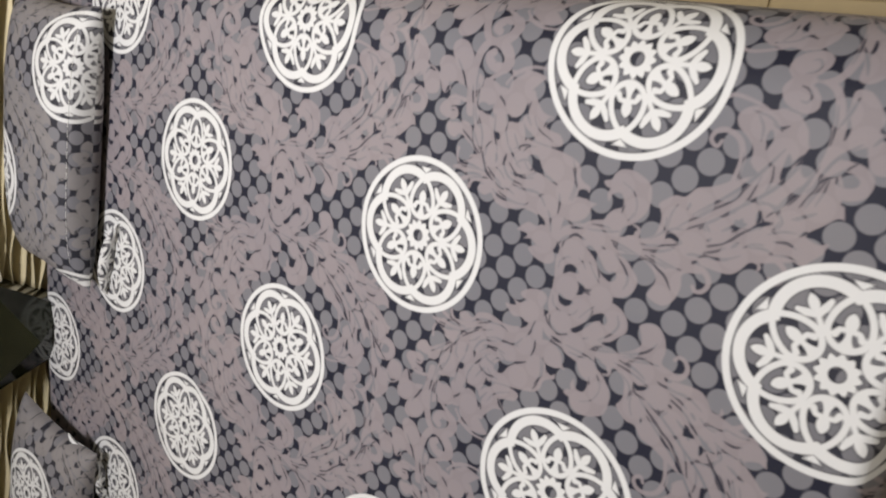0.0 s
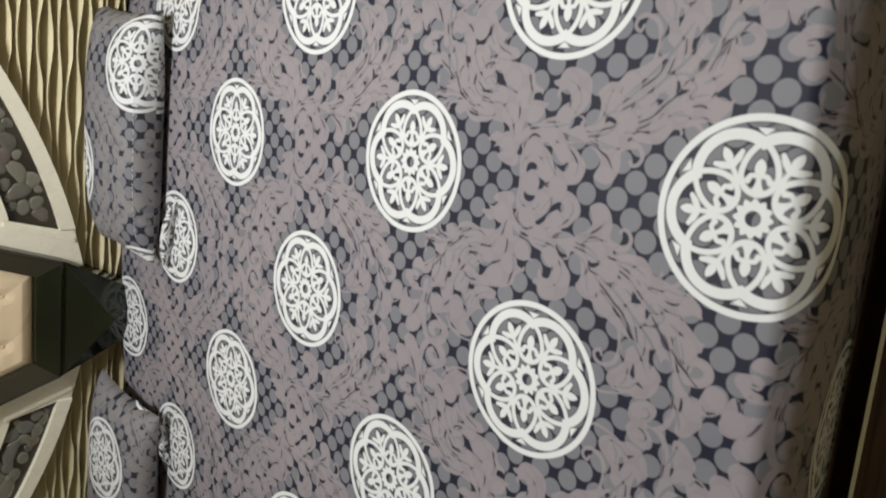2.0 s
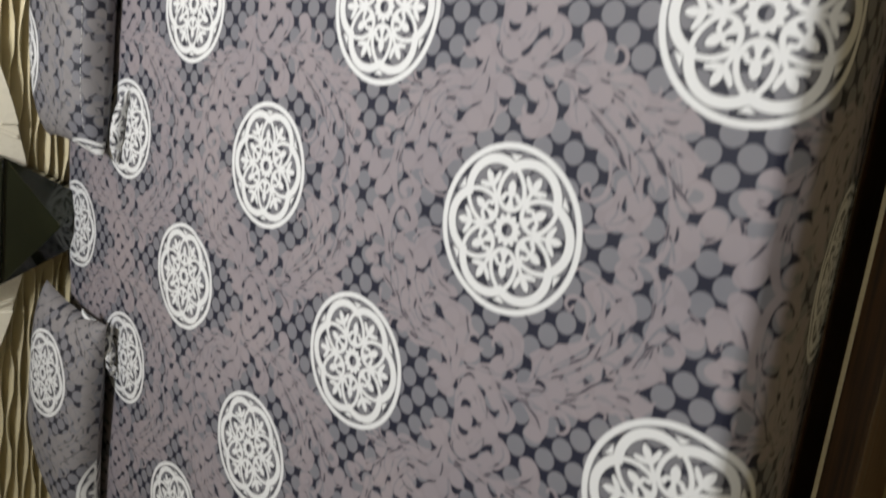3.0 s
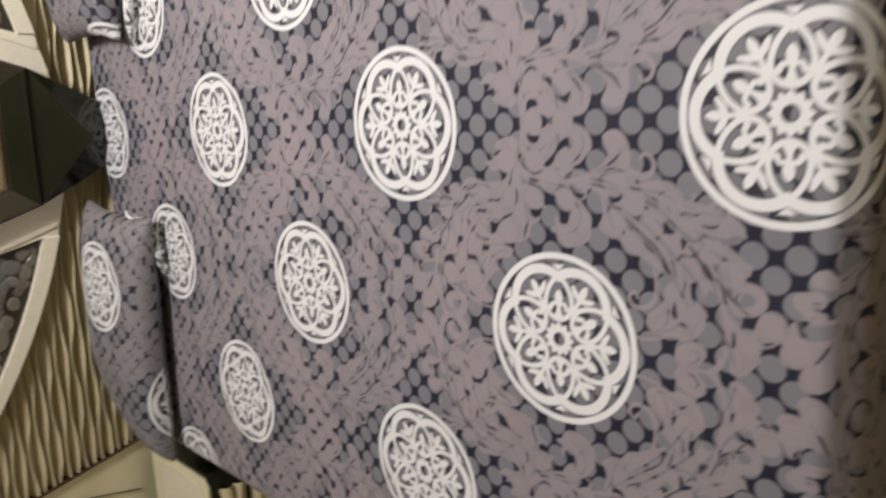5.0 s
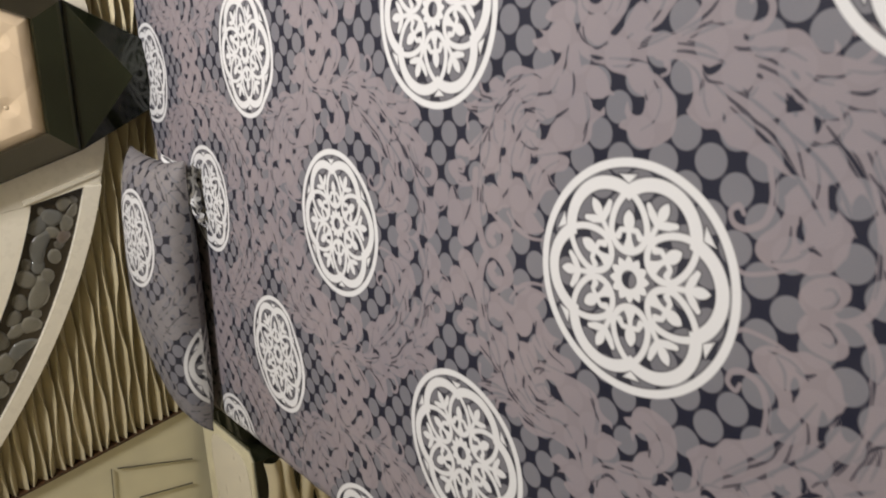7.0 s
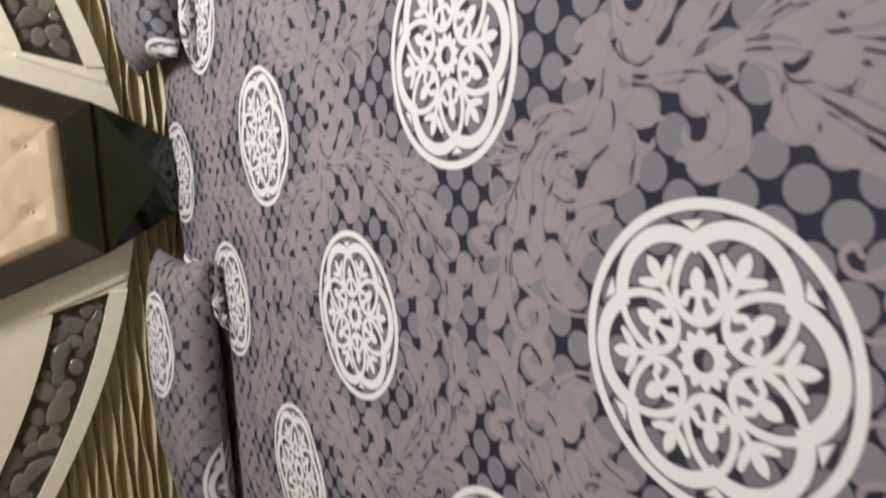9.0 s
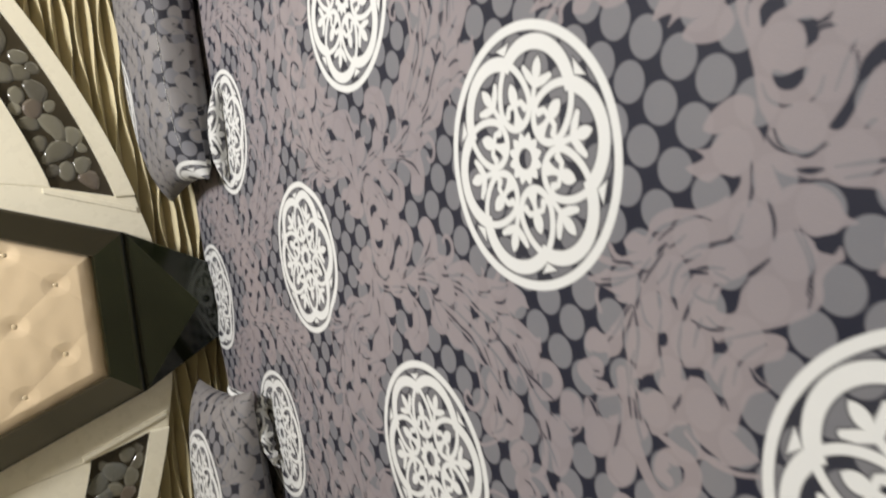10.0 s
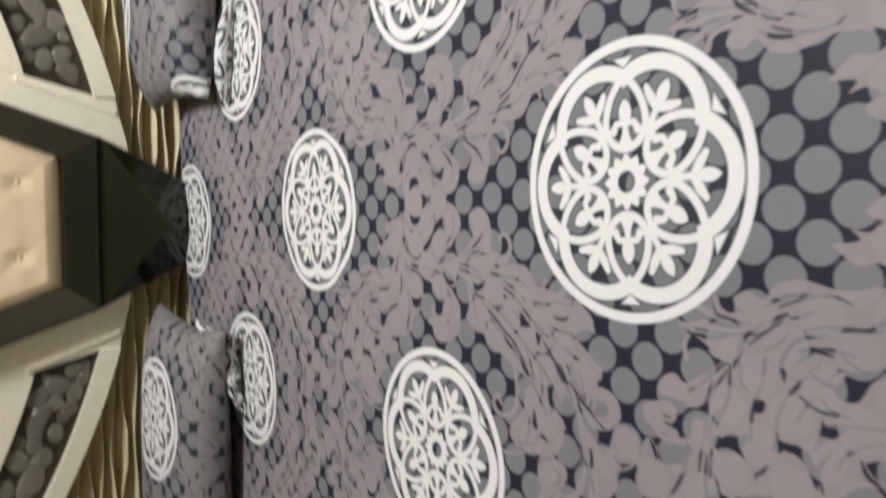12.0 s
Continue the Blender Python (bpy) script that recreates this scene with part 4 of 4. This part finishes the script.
# ---- pillows ----
def pillow(cx, cy, hx, hy, tilt, turn, print_at, thick, seed, taper, undercut):
    ni, nj = 230, 160
    u, v = np.sin(np.linspace(-1, 1, ni) * 1.35) / math.sin(1.35), np.sin(np.linspace(-1, 1, nj) * 1.45) / math.sin(1.45)
    A, B = np.meshgrid(u, v, indexing="ij")

    def shell(top):
        edge = np.maximum(0, (1 - np.abs(A) ** 3.2) * (1 - np.abs(B) ** 3.2))
        h = edge ** 0.42
        px = A * hx * (1 - 0.05 * (1 - B ** 2) * np.abs(A) ** 6)
        py = B * hy * (1 - 0.07 * (1 - A ** 2) * np.abs(B) ** 6)
        k = 1 - taper * np.clip((-A - 0.15) / 0.85, 0, 1) ** 1.6
        py = -hy + (py + hy) * k
        bumps = soft_noise(A * hx, B * hy, seed, ((0.3, 0.004), (0.11, 0.0018)))
        pz = thick * (0.62 * h + bumps * 2 * h) if top else -thick * 0.38 * edge ** undercut
        return np.stack([px, py, pz], -1)

    m = pose(cx, cy, BED + thick * 0.38, tilt, 0, turn)
    ob = thing("pillow", "plump pillow in matching grey printed case with medallions", "pillow", m, group="pillows on the bed")
    face = shell(True)
    top = grid_mesh("pillow_face", face, ni, nj, CASE)
    run = np.concatenate([np.zeros((ni, 1)), np.cumsum(np.linalg.norm(np.diff(face, axis=1), axis=2), axis=1)], 1)
    run = run - run[:, nj // 2:nj // 2 + 1] + face[:, nj // 2:nj // 2 + 1, 1]
    dress(top, ((A * hx) / U + print_at[0]).ravel(), (run / U + print_at[1]).ravel())
    link("pillow_face", top, ob)
    low = grid_mesh("pillow_underside", shell(False), ni, nj, CASE)
    low.flip_normals()
    dress(low, ((A * hx) / U + print_at[0]).ravel(), ((-2 * hy - B * hy) / U + print_at[1]).ravel())
    link("pillow_underside", low, ob)
    return ob


def seam(ob, run):
    """A thin pale stitched seam, laid as short stitches along a path on the pillow's case."""
    bm = bmesh.new()
    for a, b in zip(run[0::3], run[2::3]):
        d = (Vector(b) - Vector(a)).normalized()
        n = Vector((-d.y, d.x, 0)).normalized() * 0.0006
        up = Vector((0, -0.0003, 0.0012))
        v = [bm.verts.new(Vector(p) + k * n + up * h) for h in (0.4, 1) for p, k in ((a, 1), (b, 1), (b, -1), (a, -1))]
        for f in ((4, 5, 6, 7), (0, 4, 7, 3), (1, 2, 6, 5), (0, 1, 5, 4), (3, 7, 6, 2)):
            bm.faces.new([v[i] for i in f])
    part("seam", bm, THREAD, ob, "pale stitched seam")


def case_flap(ob, p, q, lift, back, print_at, waves):
    """A loose edge of the pillowcase, from p to q on the bedspread, rising in folds to the pillow."""
    ni, nj = 110, 40
    f, g = np.meshgrid(np.linspace(0, 1, ni), np.linspace(0, 1, nj), indexing="ij")
    fade = np.sin(np.pi * np.clip(f, 0.02, 0.98)) ** 0.5
    wave = waves * np.sin(f * 21 + 2.2 * np.sin(f * 7)) * (1 - 0.6 * g)
    x = p[0] + (q[0] - p[0]) * f
    y = p[1] + (q[1] - p[1]) * f - 0.020 * fade * np.sin(math.pi * g * 0.6) + back * g * fade + wave * 0.6
    z = BED + 0.0025 + lift * fade * g ** 0.75 + np.abs(wave) * 0.5
    me = grid_mesh("case_flap", np.stack([x, y, z], -1), ni, nj, CASE)
    dress(me, (x / U + print_at[0]).ravel(), (g * (lift + back) / U * 0.8 + print_at[1]).ravel())
    flap = link("case_flap", me, ob, "loose crumpled edge of the printed pillowcase")
    flap.matrix_local = ob.matrix_local.inverted()


right_pillow = pillow(0.93 * U, 1.815 * U, 0.545 * U, 0.275 * U, 3, -4, (0.93 - 1.25, 1.815 - 1.57), 0.125, 5, 0.10, 0.5)
left_pillow = pillow(-0.885 * U, 1.87 * U, 0.565 * U, 0.30 * U, 3, -5, (-0.885 + 1.16, 1.87 - 1.395), 0.12, 9, 0.85, 0.95)

case_flap(right_pillow, (0.66 * U, 1.47 * U), (0.345 * U, 1.56 * U), 0.030, 0.03, (-0.5, 0.85), 0.004)
case_flap(left_pillow, (-0.36 * U, 1.575 * U), (-0.61 * U, 1.545 * U), 0.030, 0.020, (0.5, 0.85), 0.010)


def case_tongue(ob, root, tip, half, rise):
    """A narrow corner of the pillowcase, pulled out and rolled over, from root to tip, with the ring of a medallion on it."""
    ni, nj = 60, 24
    f, g = np.meshgrid(np.linspace(0, 1, ni), np.linspace(-1, 1, nj), indexing="ij")
    d = (Vector(tip) - Vector(root)).normalized()
    wide = half * np.sqrt(np.clip(1 - np.clip((f - 0.55) / 0.45, 0, 1) ** 2, 0, 1)) * (0.7 + 0.3 * f)
    x = root[0] + (tip[0] - root[0]) * f - d.y * wide * g
    y = root[1] + (tip[1] - root[1]) * f + d.x * wide * g
    z = root[2] + (tip[2] - root[2]) * f + rise * np.sin(math.pi * f) + wide * 0.5 * g ** 2
    me = grid_mesh("case_corner", np.stack([x, y, z], -1), ni, nj, CASE)
    r, a = 0.204 * (0.90 + 0.11 * g), 2.2 + 1.6 * f
    dress(me, (r * np.cos(a)).ravel(), (r * np.sin(a)).ravel())
    corner = link("case_corner", me, ob, "pulled-out rolled corner of the printed pillowcase")
    corner.matrix_local = ob.matrix_local.inverted()


case_tongue(left_pillow, (-0.372 * U, 1.600 * U, BED + 0.028), (-0.325 * U, 1.715 * U, BED + 0.052), 0.012, 0.008)
face = next(c for c in right_pillow.children if c.name.startswith("pillow_face")).data
seam(right_pillow, [face.vertices[i * 160 + 22].co.copy() for i in range(40, 200, 2)])

# ---- headboard: its own plane, h along the bed's width, z above the mattress ----
HB = pose(0, HB_Y, BED, 0, 0, math.degrees(math.atan(HB_SLOPE)))
headboard = new("headboard")
headboard.parent = bed
headboard.matrix_local = HB
tagged(headboard, "ornate headboard of cream lacquer, olive pleats, pebbles and black frame")


def arc(h):
    a = abs(h) / U
    return (0.15 + 0.06 * a + 0.22 * a * a) * U


def flare(z):
    """Half width of the pleated field at height z above the mattress."""
    return (1.66 + 0.24 * z / U) * U


TOP = 1.30 * U
HEM = -0.75 * U
back = [(-flare(HEM), HEM), (flare(HEM), HEM), (flare(TOP), TOP), (-flare(TOP), TOP)]
part("backing", prism_bm(back, -0.06, -0.026), WALNUT, headboard)


def side_panel():
    z0, z1 = -0.30 * U, 1.25 * U
    out = [(-flare(z0) - 0.002, z0), (-flare(z1) - 0.002, z1), (-flare(z1) - 0.42, z1), (-flare(z0) - 0.55, z0)]
    panel = part("side_panel", prism_bm(out, -0.05, -0.004, 0.002), TOPMAT, headboard, "pale streaked glossy side panel")
    # three thin dark strips standing just proud of the panel's face
    for a, b in (((-1.855, 0.337), (-2.20, 0.352)), ((-1.86, 0.31), (-1.945, -0.05)), ((-2.06, 0.225), (-2.085, -0.04))):
        dx, dz = (b[0] - a[0]) * U, (b[1] - a[1]) * U
        l = math.hypot(dx, dz)
        nx, nz = -dz / l * 0.0008, dx / l * 0.0008
        p = [(a[0] * U + nx, a[1] * U + nz), (b[0] * U + nx, b[1] * U + nz), (b[0] * U - nx, b[1] * U - nz), (a[0] * U - nx, a[1] * U - nz)]
        part("panel_line", prism_bm(p, 0.0, 0.0052), PANEL_LINE, panel, "thin dark line across the side panel")
    edge = [(-flare(z0) + 0.006, z0), (-flare(z1) + 0.006, z1), (-flare(z1) - 0.001, z1), (-flare(z0) - 0.001, z0)]
    part("edge_trim", prism_bm(edge, -0.05, 0.0115), WALNUT, headboard, "thin brown edge trim")


side_panel()


def pleat_rows():
    """Satin pleats that run across, their crests swinging in turn up and down."""
    pitch, swing, length = 0.041 * U, 0.27, 0.48 * U
    rows = int((0.95 * U - HEM) / pitch)
    across = np.array((0, 0.10, 0.20, 0.28, 0.34, 0.38, 0.4, 0.43, 0.50, 0.62, 0.75, 0.88, 1.0))
    for row in range(rows):
        z0 = HEM + row * pitch
        half = flare(z0 + pitch / 2) - 0.004
        h = np.linspace(-half, half, 300)

        def line(k):
            ph = math.pi * k + 0.5 * math.sin(k * 1.9)
            return HEM + k * pitch + swing * pitch * np.sin(2 * math.pi * h / length + ph) + 0.12 * pitch * np.sin(h * 23 + k)

        lo, hi = HEM + row * pitch + 0 * h, HEM + (row + 1) * pitch + 0 * h
        c = np.clip(line(row) + 0.34 * pitch, lo + 0.10 * pitch, hi - 0.18 * pitch)
        co = np.zeros((len(h), len(across), 3))
        for j, w in enumerate(across):
            zz = lo + (c - lo) * w / 0.4 if w <= 0.4 else c + (hi - c) * (w - 0.4) / 0.6
            rel = np.clip(np.where(zz < c, (zz - lo) / (c - lo), (hi - zz) / (hi - c)), 0, 1)
            up = np.where(zz < c, rel ** 0.7, rel ** 1.0)
            dep = 0.036 * up
            co[:, j] = np.stack([h, -(dep - 0.0255), zz], -1)
        link("pleat", grid_mesh("pleat", co, len(h), len(across), SATIN), headboard)


pleat_rows()


def cream_wing(side):
    hs = [0.22 * U + (1.78 - 0.22) * U * i / 40 for i in range(41)]
    low = [(side * h, arc(h)) for h in hs]
    inner = [(side * 0.62 * U, 1.2 * U), (side * 0.25 * U, 0.30 * U)]
    top = [(side * 1.78 * U, 1.2 * U)]
    body_in = [(side * h, arc(h) + 0.265 * U) for h in hs if h > 0.505 * U]
    # plate above the pebble band
    upper = body_in + top + [(side * 0.62 * U, 1.2 * U), (side * 0.505 * U, arc(0.505 * U) + 0.266 * U)]
    plate = part("cream_panel", prism_bm(upper, -0.02, 0.024, 0.004), CREAM, headboard)
    # end piece between band and black frame
    e0, e1 = 0.448, 0.505
    end = [(side * 0.20 * U, arc(0.2 * U)), (side * 0.30 * U, arc(0.3 * U)), (side * e0 * U, arc(e0 * U)), (side * e0 * U, arc(e0 * U) + 0.068 * U),
           (side * e1 * U, arc(e1 * U) + 0.265 * U), (side * 0.62 * U, 1.2 * U), (side * 0.5 * U, 1.2 * U), (side * 0.22 * U, 0.3 * U)]
    part("end_panel", prism_bm(end, -0.02, 0.0245, 0.003), CREAM, headboard)
    # rim that follows the curve below the band
    rim = [(side * h, arc(h)) for h in hs if h >= e0 * U - 1e-6]
    rim = [(side * e0 * U, arc(e0 * U))] + rim
    rim_in = [(a, z + 0.068 * U) for a, z in rim]
    part("rim", prism_bm(rim + rim_in[::-1], -0.02, 0.030, 0.006, 3), CREAM, headboard)
    # slim moulding beside the band's end
    m0, m1 = (0.385, 0.222), (0.485, 0.53)
    strip = [(side * m0[0] * U, m0[1] * U), (side * (m0[0] + 0.02) * U, m0[1] * U), (side * (m1[0] + 0.02) * U, m1[1] * U), (side * m1[0] * U, m1[1] * U)]
    part("moulding", prism_bm(strip, 0.024, 0.0295, 0.002), CREAM, headboard)
    # pebble band
    hb = [h for h in hs if h >= e0 * U - 1e-6]
    bed_low = [(side * h, arc(h) + 0.062 * U) for h in [e0 * U] + hb]
    bed_high = [(side * h, arc(h) + 0.27 * U) for h in [(e1 - 0.006) * U] + [q for q in hb if q > e1 * U]]
    return part("pebble_band", prism_bm(bed_low + bed_high[::-1], -0.02, 0.012), RESIN, headboard, "dark resin band set with polished pebbles")


def pebble_mesh(kind):
    rng = random.Random(40 + kind)
    bm = bmesh.new()
    bmesh.ops.create_icosphere(bm, subdivisions=2, radius=1)
    long, bent = (1.0, 1.25, 1.5, 1.9, 1.1, 2.2)[kind], (0, 0.1, 0.25, 0.45, 0.2, -0.5)[kind]
    ph = [rng.uniform(0, 6.28) for _ in range(3)]
    for v in bm.verts:
        x, y, z = v.co
        a = math.atan2(z, x)
        k = 1 + 0.10 * math.sin(2 * a + ph[0]) + 0.08 * math.sin(3 * a + ph[1])
        v.co = Vector((x * k * long, math.copysign(abs(y) ** 0.42, y) * 0.15, z * k + bent * x * x))
    me = bpy.data.meshes.new("pebble")
    bm.to_mesh(me)
    bm.free()
    me.materials.append(PEBBLE)
    me.shade_smooth()
    return me


PEBBLES = [pebble_mesh(k) for k in range(6)]


def set_pebbles(side, band, seed):
    rng = random.Random(seed)
    placed = []
    for attempt in range(2600):
        h = rng.uniform(0.47, 1.72) * U
        r = rng.choice((0.030, 0.034, 0.038, 0.042) if attempt < 1500 else (0.020, 0.023, 0.026)) * U
        kind = rng.randrange(6)
        long = (1.0, 1.25, 1.5, 1.9, 1.1, 2.2)[kind]
        w = rng.uniform(0.068 + r / U * 1.15, 0.265 - r / U * 1.15)
        if h < 0.455 * U + w * 0.32 * U + r * long * 0.7:
            continue
        z = arc(h) + w * U
        turn = math.degrees(math.atan((0.06 + 0.44 * h / U))) + rng.choice((0, 0, 90, 45, -40)) + rng.uniform(-20, 20)
        span = abs(math.cos(math.radians(turn)))
        reach = r * (1 + (long - 1) * 0.62)
        if w * U - 0.068 * U < r * (1 + (long - 1) * (1 - span)) or 0.265 * U - w * U < r * (1 + (long - 1) * (1 - span)):
            continue
        if any((h - a) ** 2 + (z - b) ** 2 < (reach + c + 0.002) ** 2 * 0.54 for a, b, c in placed):
            continue
        placed.append((h, z, reach))
        ob = link("pebble", PEBBLES[kind], band)
        ob.matrix_local = pose(side * h, -0.012, z, 0, -side * turn, 0) @ Matrix.Diagonal((r * side, r, r, 1))


for side, seed in ((1, 11), (-1, 23)):
    set_pebbles(side, cream_wing(side), seed)


# black frame round the padded centre
def frame_half(z):
    """Half width of the pad's opening at height z (in repeats)."""
    return 0.222 + 0.36 * (z - 0.405) if z < 1.0 else 0.436 - 0.5 * (z - 1.0)


HC = 0.012 * U
ring_in = [(-frame_half(0.405), 0.405), (frame_half(0.405), 0.405), (frame_half(1.0), 1.0), (frame_half(1.28), 1.28), (-frame_half(1.28), 1.28), (-frame_half(1.0), 1.0)]
ring_out = [(-0.302, 0.292), (0.302, 0.292), (0.54, 1.0), (0.40, 1.40), (-0.40, 1.40), (-0.54, 1.0)]
sides = ("lower_bar", "side_bar", "top_bar", "top_bar", "top_bar", "side_bar")
for k in range(6):
    a0, a1, b0, b1 = ring_in[k], ring_in[(k + 1) % 6], ring_out[k], ring_out[(k + 1) % 6]
    mid = lambda p, q, f: (p[0] + (q[0] - p[0]) * f, p[1] + (q[1] - p[1]) * f)
    bm = bmesh.new()
    ladder = ((0.030, 0.0), (0.046, 0.04), (0.066, 0.80), (0.067, 0.90), (0.064, 0.96), (0.057, 1.0), (-0.01, 1.0))
    rows = []
    for dep, f in ladder:
        rows.append([bm.verts.new((HC + p[0] * U, -dep, p[1] * U)) for p in (mid(a0, b0, f), mid(a1, b1, f))])
    for r0, r1 in zip(rows, rows[1:]):
        bm.faces.new((r0[0], r0[1], r1[1], r1[0]))
    part(sides[k], bm, EBONY if k == 0 else UMBER, headboard, "glossy black bevelled frame bar" if k == 0 else "glossy brown-black bevelled frame bar")


def wedge():
    """Faceted black keystone that runs from the frame down to the mattress."""
    p = {"tl": (-0.302, 0.056, 0.291), "tr": (0.302, 0.056, 0.291), "apex": (0.0, 0.112, 0.075), "bl": (-0.115, 0.066, -0.06), "br": (0.115, 0.066, -0.06),
         "ol": (-0.302, -0.01, 0.291), "or": (0.302, -0.01, 0.291), "pl": (-0.135, -0.01, -0.06), "pr": (0.135, -0.01, -0.06)}
    bm = bmesh.new()
    v = {k: bm.verts.new((HC + h * U, -d, z * U)) for k, (h, d, z) in p.items()}
    for f in (("tl", "tr", "apex"), ("tr", "br", "apex"), ("tl", "apex", "bl"), ("apex", "br", "bl"),
              ("tl", "bl", "pl", "ol"), ("tr", "or", "pr", "br"), ("bl", "br", "pr", "pl")):
        bm.faces.new([v[k] for k in f])
    bmesh.ops.bevel(bm, geom=bm.edges[:], offset=0.0012, segments=1, affect="EDGES")
    part("keystone", bm, EBONY, headboard, "faceted black lacquered keystone tapering down to the mattress")


wedge()

BUTTON_DX, BUTTON_DZ = 0.2535, 0.146


def tufted_pad():
    ni, nj = 170, 200
    u, zz = np.linspace(-1, 1, ni), np.linspace(0.403, 1.30, nj)
    half = np.array([frame_half(z) + 0.012 for z in zz])
    A, Z = np.meshgrid(u, zz, indexing="ij")
    X = A * half[None, :]
    # diamond tufting: two families of slanting seams through the buttons
    a = (X - 0.013) / BUTTON_DX
    b = (Z - 0.535) / (2 * BUTTON_DZ)
    s1, s2 = a + b - 0.5, a - b - 0.5
    f1, f2 = np.abs(s1 - np.round(s1)), np.abs(s2 - np.round(s2))
    seam = np.minimum(1, np.minimum(f1, f2) / 0.22)
    dent = np.minimum(1, np.hypot(f1, f2) / 0.24)
    puff = 0.0013 * seam ** 0.6 + 0.0085 * dent ** 0.55
    edge = np.minimum.reduce([(1 - np.abs(A)) * half[None, :] / 0.055, (Z - 0.403) / 0.055, (1.30 - Z) / 0.055])
    dep = 0.016 + (0.012 + puff) * np.clip(edge, 0, 1) ** 0.5 + soft_noise(X, Z, 4, ((0.2, 0.0006), (0.08, 0.0003)))
    co = np.stack([HC + X * U, -dep, Z * U], -1)
    pad = link("pad", grid_mesh("pad", co, ni, nj, LEATHER), headboard, "beige button-tufted leatherette pad")
    bm = bmesh.new()
    bmesh.ops.create_uvsphere(bm, u_segments=16, v_segments=8, radius=0.0065)
    for v in bm.verts:
        v.co.y *= 0.55
    me = bpy.data.meshes.new("button")
    bm.to_mesh(me)
    bm.free()
    me.materials.append(BUTTON)
    me.shade_smooth()
    for row in range(6):
        z = 0.535 + row * BUTTON_DZ
        for k in range(-3, 4):
            x = 0.013 + (k + (0.5 if row % 2 == 0 else 0)) * BUTTON_DX
            if abs(x) < frame_half(z) - 0.03 and z < 1.25:
                ob = link("button", me, pad, "pearly round button")
                ob.matrix_local = pose(HC + x * U, -0.030, z * U)


tufted_pad()


# ---- bedside cabinet with a pale top and black edge ----
def bedside_cabinet():
    x1, y0, y1, top = -1.645 * U, 1.66 * U, 2.33 * U, BED - 0.10 * U
    x0 = x1 - 0.50
    ob = thing("bedside_cabinet", "bedside cabinet with pale laminate top and black edges", "cabinet", pose(0, 0, 0))
    ch = 0.03
    outline = [(x0, y1), (x0, y0), (x1 - ch, y0), (x1, y0 + ch), (x1, y1)]

    def slab(name, pts, lo, hi, mat, bevel, label=""):
        bm = bmesh.new()
        a = [bm.verts.new((x, y, lo)) for x, y in pts]
        b = [bm.verts.new((x, y, hi)) for x, y in pts]
        f = bm.faces.new(b)
        bm.faces.new(a[::-1])
        for i in range(len(a)):
            k = (i + 1) % len(a)
            bm.faces.new((a[i], a[k], b[k], b[i]))
        bmesh.ops.bevel(bm, geom=list(f.edges), offset=bevel, segments=2, affect="EDGES")
        return part(name, bm, mat, ob, label)

    slab("body", outline, 0.06, top - 0.062, EBONY, 0.002)
    slab("edge_band", [(x, y) for x, y in outline], top - 0.060, top - 0.006, EBONY, 0.002, "glossy black edge band")
    inset = [(x0 + 0.01, y1 - 0.01), (x0 + 0.01, y0 + 0.012), (x1 - ch - 0.004, y0 + 0.012), (x1 - 0.012, y0 + ch + 0.005), (x1 - 0.012, y1 - 0.01)]
    slab("top", inset, top - 0.008, top, TOPMAT, 0.002, "pale streaked laminate top")
    for k in range(9):
        z = 0.09 + k * 0.045
        co = np.zeros((60, 7, 3))
        hh = np.linspace(x0 + 0.02, x1 - ch - 0.01, 60)
        for j, w in enumerate(np.linspace(0, 1, 7)):
            co[:, j] = np.stack([hh, y0 - 0.002 - 0.018 * math.sin(math.pi * w) + 0 * hh, z + 0.045 * w + 0.008 * np.sin(hh * 25 + math.pi * k)], -1)
        link("pleat", grid_mesh("cabinet_pleat", co, 60, 7, SATIN), ob, "olive satin pleat")

    # scalloped mat on the top
    ring, n = [], 180
    mx0, mx1, my0, my1 = x1 - 0.38, x1 - 0.035, y0 + 0.035, y1 - 0.075
    for i in range(n):
        f = 2 * math.pi * i / n
        c, d = math.cos(f), math.sin(f)
        k = 1 - 0.012 * abs(math.sin(f * 15))
        ring.append(((mx0 + mx1) / 2 + (mx1 - mx0) / 2 * k * math.copysign(abs(c) ** 0.4, c), (my0 + my1) / 2 + (my1 - my0) / 2 * k * math.copysign(abs(d) ** 0.4, d)))
    bm = bmesh.new()
    a = [bm.verts.new((x, y, top + 0.0002)) for x, y in ring]
    b = [bm.verts.new((x, y, top + 0.0018)) for x, y in ring]
    bm.faces.new(b), bm.faces.new(a[::-1])
    for i in range(len(a)):
        j = (i + 1) % len(a)
        bm.faces.new((a[i], a[j], b[j], b[i]))
    tagged(part("table_mat", bm, MATCLOTH, None), "thin ivory scalloped mat lying on the bedside cabinet", "mat")


bedside_cabinet()

# ---- floor tiles ----
TILES_X, TILES_Y = round((RX1 - RX0) / 0.60), round((RY1 - RY0) / 0.60)
TILE_X, TILE_Y = (RX1 - RX0) / TILES_X, (RY1 - RY0) / TILES_Y
tile = part("tile", box_bm((0, 0, -0.01), (TILE_X - 0.004, TILE_Y - 0.004, 0), 0.0012, 1), FLOOR_TILE, floor)
tile.location = (RX0, RY0, 0)
for i in range(TILES_X):
    for j in range(TILES_Y):
        if i or j:
            ob = link("tile", tile.data, floor)
            ob.location = (RX0 + i * TILE_X, RY0 + j * TILE_Y, 0)
